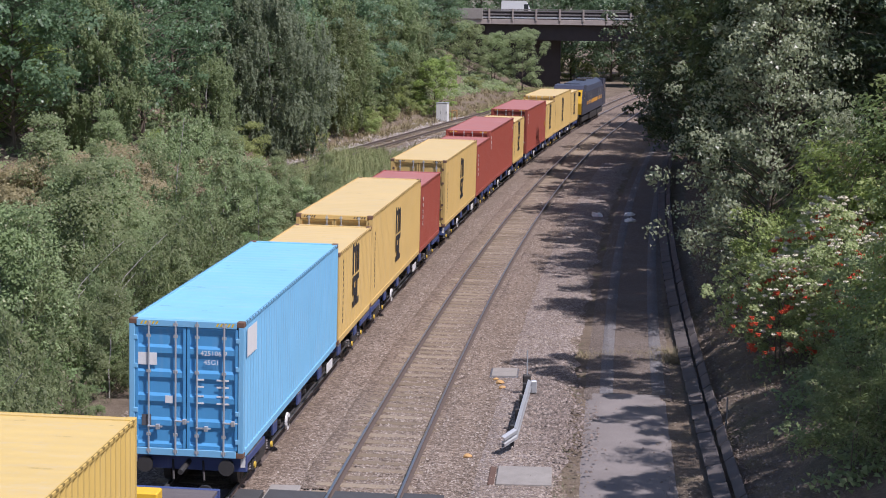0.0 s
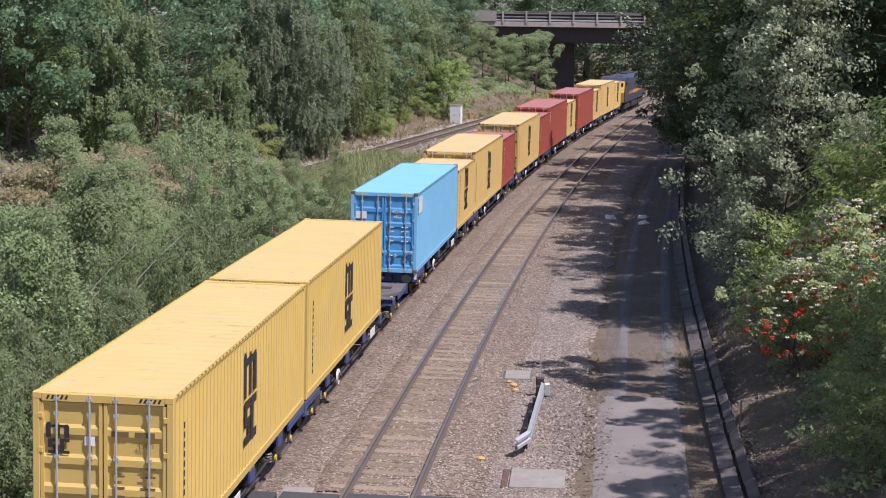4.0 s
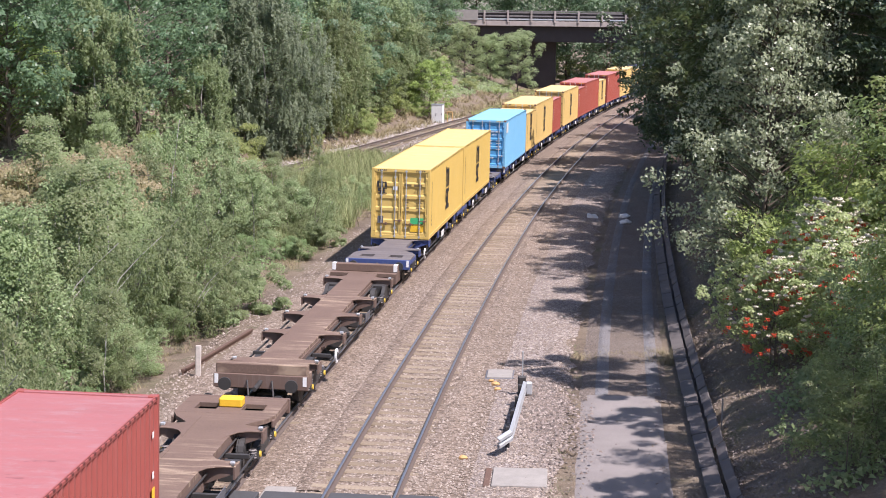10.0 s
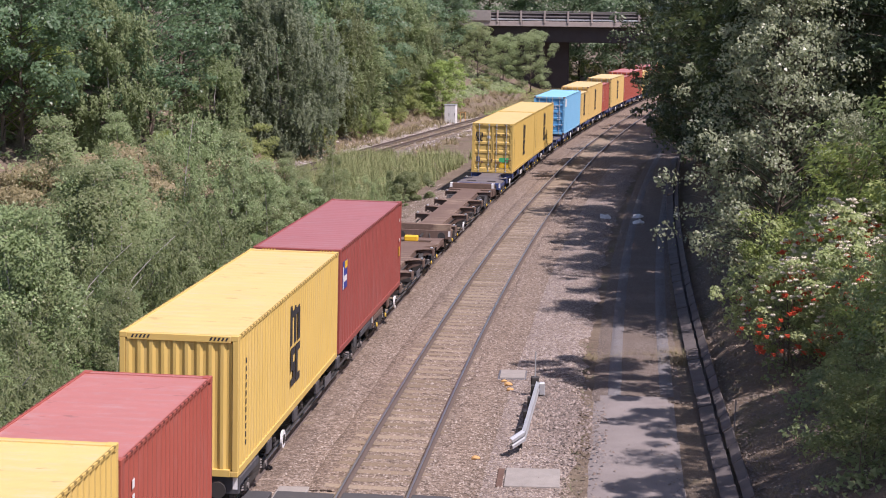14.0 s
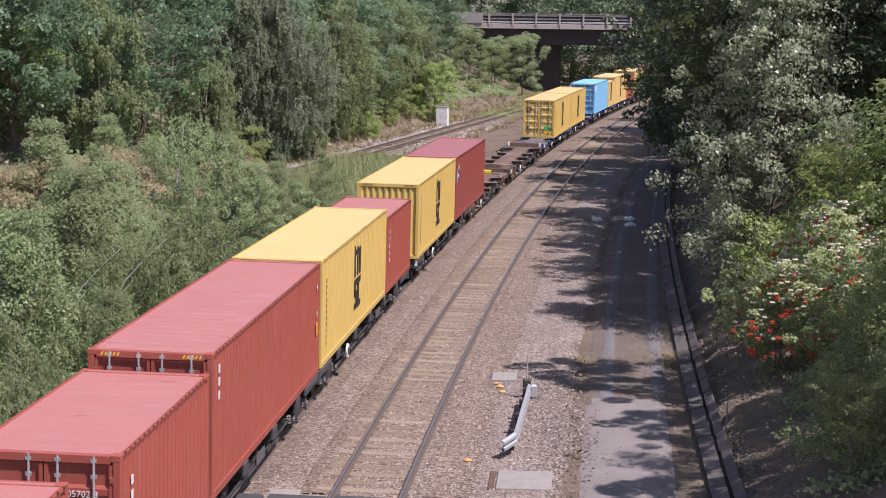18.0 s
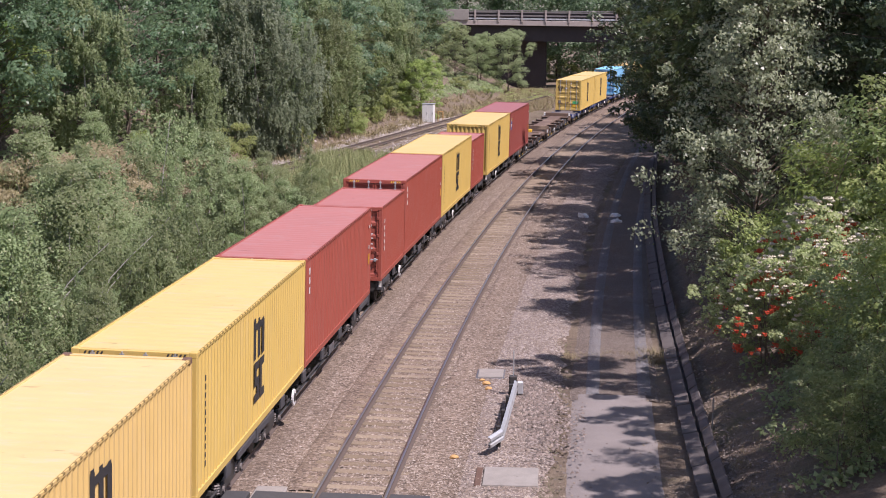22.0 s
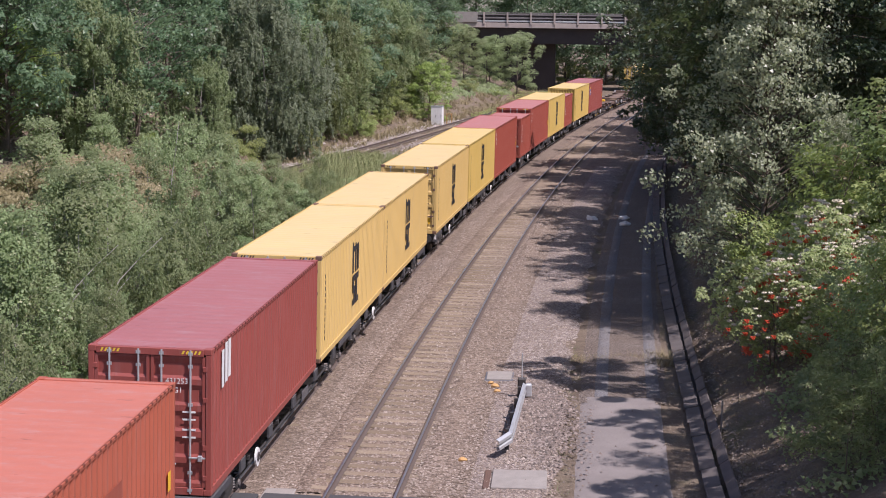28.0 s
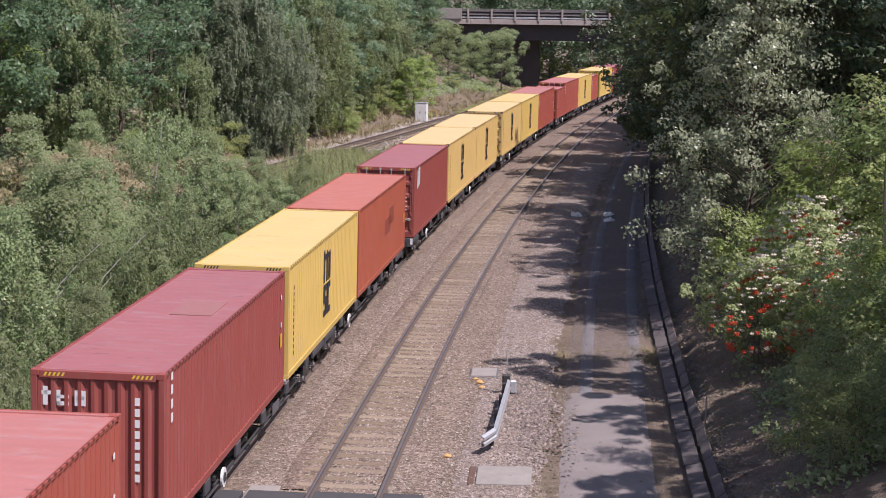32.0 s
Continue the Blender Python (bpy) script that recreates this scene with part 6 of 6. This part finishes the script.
for y in (-3.0, -1.4, 0.1, 1.4):
    part("post", boxed(0.0, 0.10, y - 0.06, y + 0.06, -0.25, 0.62, 0.01), STEEL_DARK, bar)
flare = part("end_flare", prism(bmesh.new(), [(-a, b) for a, b in prof], -0.55, 0.02), GALV, bar)
flare.matrix_local = pose(0.12, -3.4, 0.50, 8, 0, -28)
mark = thing("marker_pole", pose(1.95, 45.6, -0.25), "thin grey marker pole with equipment at its foot", "pole")
part("pole", rod(bmesh.new(), (0, 0, 0), (0.02, 0.02, 1.3), 0.018), GALV, mark)
part("box", boxed(-0.11, 0.11, -0.1, 0.1, 0.0, 0.62, 0.03), STEEL_DARK, mark)
part("lid", boxed(0.1, 0.28, -0.1, 0.06, 0.1, 0.46, 0.03), GALV, mark)
post = thing("white_post", pose(-7.35, 48.2, -0.38, 0, 2, 0), "peeling white concrete marker post", "post")
part("shaft", boxed(-0.08, 0.08, -0.04, 0.04, 0, 1.08, 0.015), PEELING, post)
part("foot", boxed(-0.25, 0.25, -0.2, 0.2, -0.2, 0.12, 0.02), CONCRETE, post)
spare = thing("spare_rail", pose(-7.2, 51.5, -0.16, 0, 0, -11), "rusty length of spare rail lying by the scrub", "rail")
part("rail", prism(bmesh.new(), [(a * 1.6, b * 1.6 + 0.12) for a, b in RAIL], -3.2, 3.4), RUST, spare)
crossing = thing("crossing_boards", Matrix(), "dark rubber crossing boards between the rails", "crossing")
crossing["kind"] = "structure"
for u0, u1 in ((SECOND - 0.66, SECOND + 0.66), (SECOND - 2.1, SECOND - 0.84), (SECOND + 0.84, SECOND + 1.7), (-0.66, 0.66), (0.84, 1.4)):
    for k in range(3):
        x, y, h = line(33.2 + 1.06 * k, (u0 + u1) / 2)
        ob = part("board", boxed(-(u1 - u0) / 2, (u1 - u0) / 2, -0.52, 0.52, -0.16, 0.0, 0.015), RUBBER, crossing)
        ob.matrix_world = pose(x, y, -0.03, 0, CANT, -math.degrees(h))
patch = thing("concrete_patch", at_line(36.0, 1.75, -0.17), "pale patch of concrete in the ballast", "slab")
part("slab", boxed(-0.35, 0.35, -0.6, 0.6, -0.1, 0.05, 0.03), CONCRETE, patch)
for x, y, k in ((1.26, 46.95, 0.12), (1.30, 46.3, 0.09), (0.29, 38.91, 0.10), (1.15, 47.4, 0.07)):
    bm = bmesh.new()
    bmesh.ops.create_icosphere(bm, subdivisions=2, radius=k)
    for v in bm.verts:
        v.co = Vector((v.co.x * 1.1, v.co.y, v.co.z * 0.6)) + Vector([0.25 * k * noise.noise(v.co * 9) for _ in range(3)])
    ob = part("ochre_stone", bm, ORANGE, None)
    ob.location = (x, y, -0.15)
    tagged(ob, "ochre yellow stone lying in the ballast", "stone", "ochre stones")

# White lumps added to stand in for bright spots in the ruts.
for x, y, k, turn in ((7.26, 86.8, 1.0, 20), (9.02, 87.6, 0.75, 70), (8.80, 85.0, 0.8, 130)):
    bm = bmesh.new()
    bmesh.ops.create_icosphere(bm, subdivisions=3, radius=0.25 * k)
    for v in bm.verts:
        v.co = Vector((v.co.x * 1.1, v.co.y * 1.5, max(v.co.z, -0.05) * 0.9)) * (1 + 0.5 * noise.noise(v.co * 9 + Vector((x, y, 0))))
    ob = part("plastic_scrap", bm, WHITE, None)
    ob.matrix_world = pose(x, y, -0.23, 0, 0, turn)
    tagged(ob, "crumpled white lump standing in for a bright spot in the wheel rut", "litter", "plastic litter on the track")

# ---- sleepers ----
sleepers(near_track, 34.2, 150, 0.65, SECOND, sleeper_me)
sleepers(train_track, 34.2, 120, 0.65, 0.0, sleeper_me)
sleepers(siding_track, 60, 170, 0.7, 0.0, sleeper_me, path=siding, sink=0.10)


# ---- what moves ----
def travel(t):
    """How far the train has gone after t seconds; it gathers speed."""
    return 6.3675 * t + 0.04346 * t * t + 0.000189 * t ** 3


def rolling(s, z):
    x, y, h = line(s)
    return pose(x, y, 0, 0, 0, -math.degrees(h)) @ pose(0, 0, 0, 0, CANT, 0) @ pose(0, 0, z)


def motions():
    for ob, s, z in train:
        walk(ob, [(float(t), rolling(s + travel(t), z)) for t in range(33)])
    # The vans cross the bridge from end to end; before and after they stand beyond the trees.
    lane = pose(18, 240, 0, 0, 0.75, -4)
    across = lambda x: lane @ pose(x, 3.0, 9.0, 0, 0, -90)
    walk(tall_van, [(0.0, across(-9.4)), (0.5, across(-1.4)), (1.0, across(6.6)), (1.5, across(14.6)), (3.0, across(37)), (5.0, across(60)), (8.0, across(75)), (32.0, across(75))])
    walk(low_van, [(0.0, across(-84)), (2.0, across(-80)), (5.0, across(-51.0)), (6.4, across(-29.5)), (7.0, across(-19.4)), (7.4, across(-12.6)), (7.8, across(-5.9)), (8.2, across(0.9)), (8.6, across(7.6)), (10.0, across(29)), (13.0, across(57)), (16.0, across(65)), (32.0, across(65))])
    # All wheels of the wagons turn alike, so those at the same place on their bogie share one path.
    turned = {}
    for ob, dy in wheelsets:
        key = dy > 0
        if key not in turned:
            rows = [(k / 15, Matrix.Translation((0, dy, 0.42)) @ Matrix.Rotation(-travel(k / 15) / 0.42, 4, "X")) for k in range(481)]
            walk(ob, rows)
            turned[key] = ob.animation_data
        else:
            ob.rotation_mode = "QUATERNION"
            ob.animation_data_create().action = turned[key].action
            ob.animation_data.action_slot = turned[key].action_slot


motions()
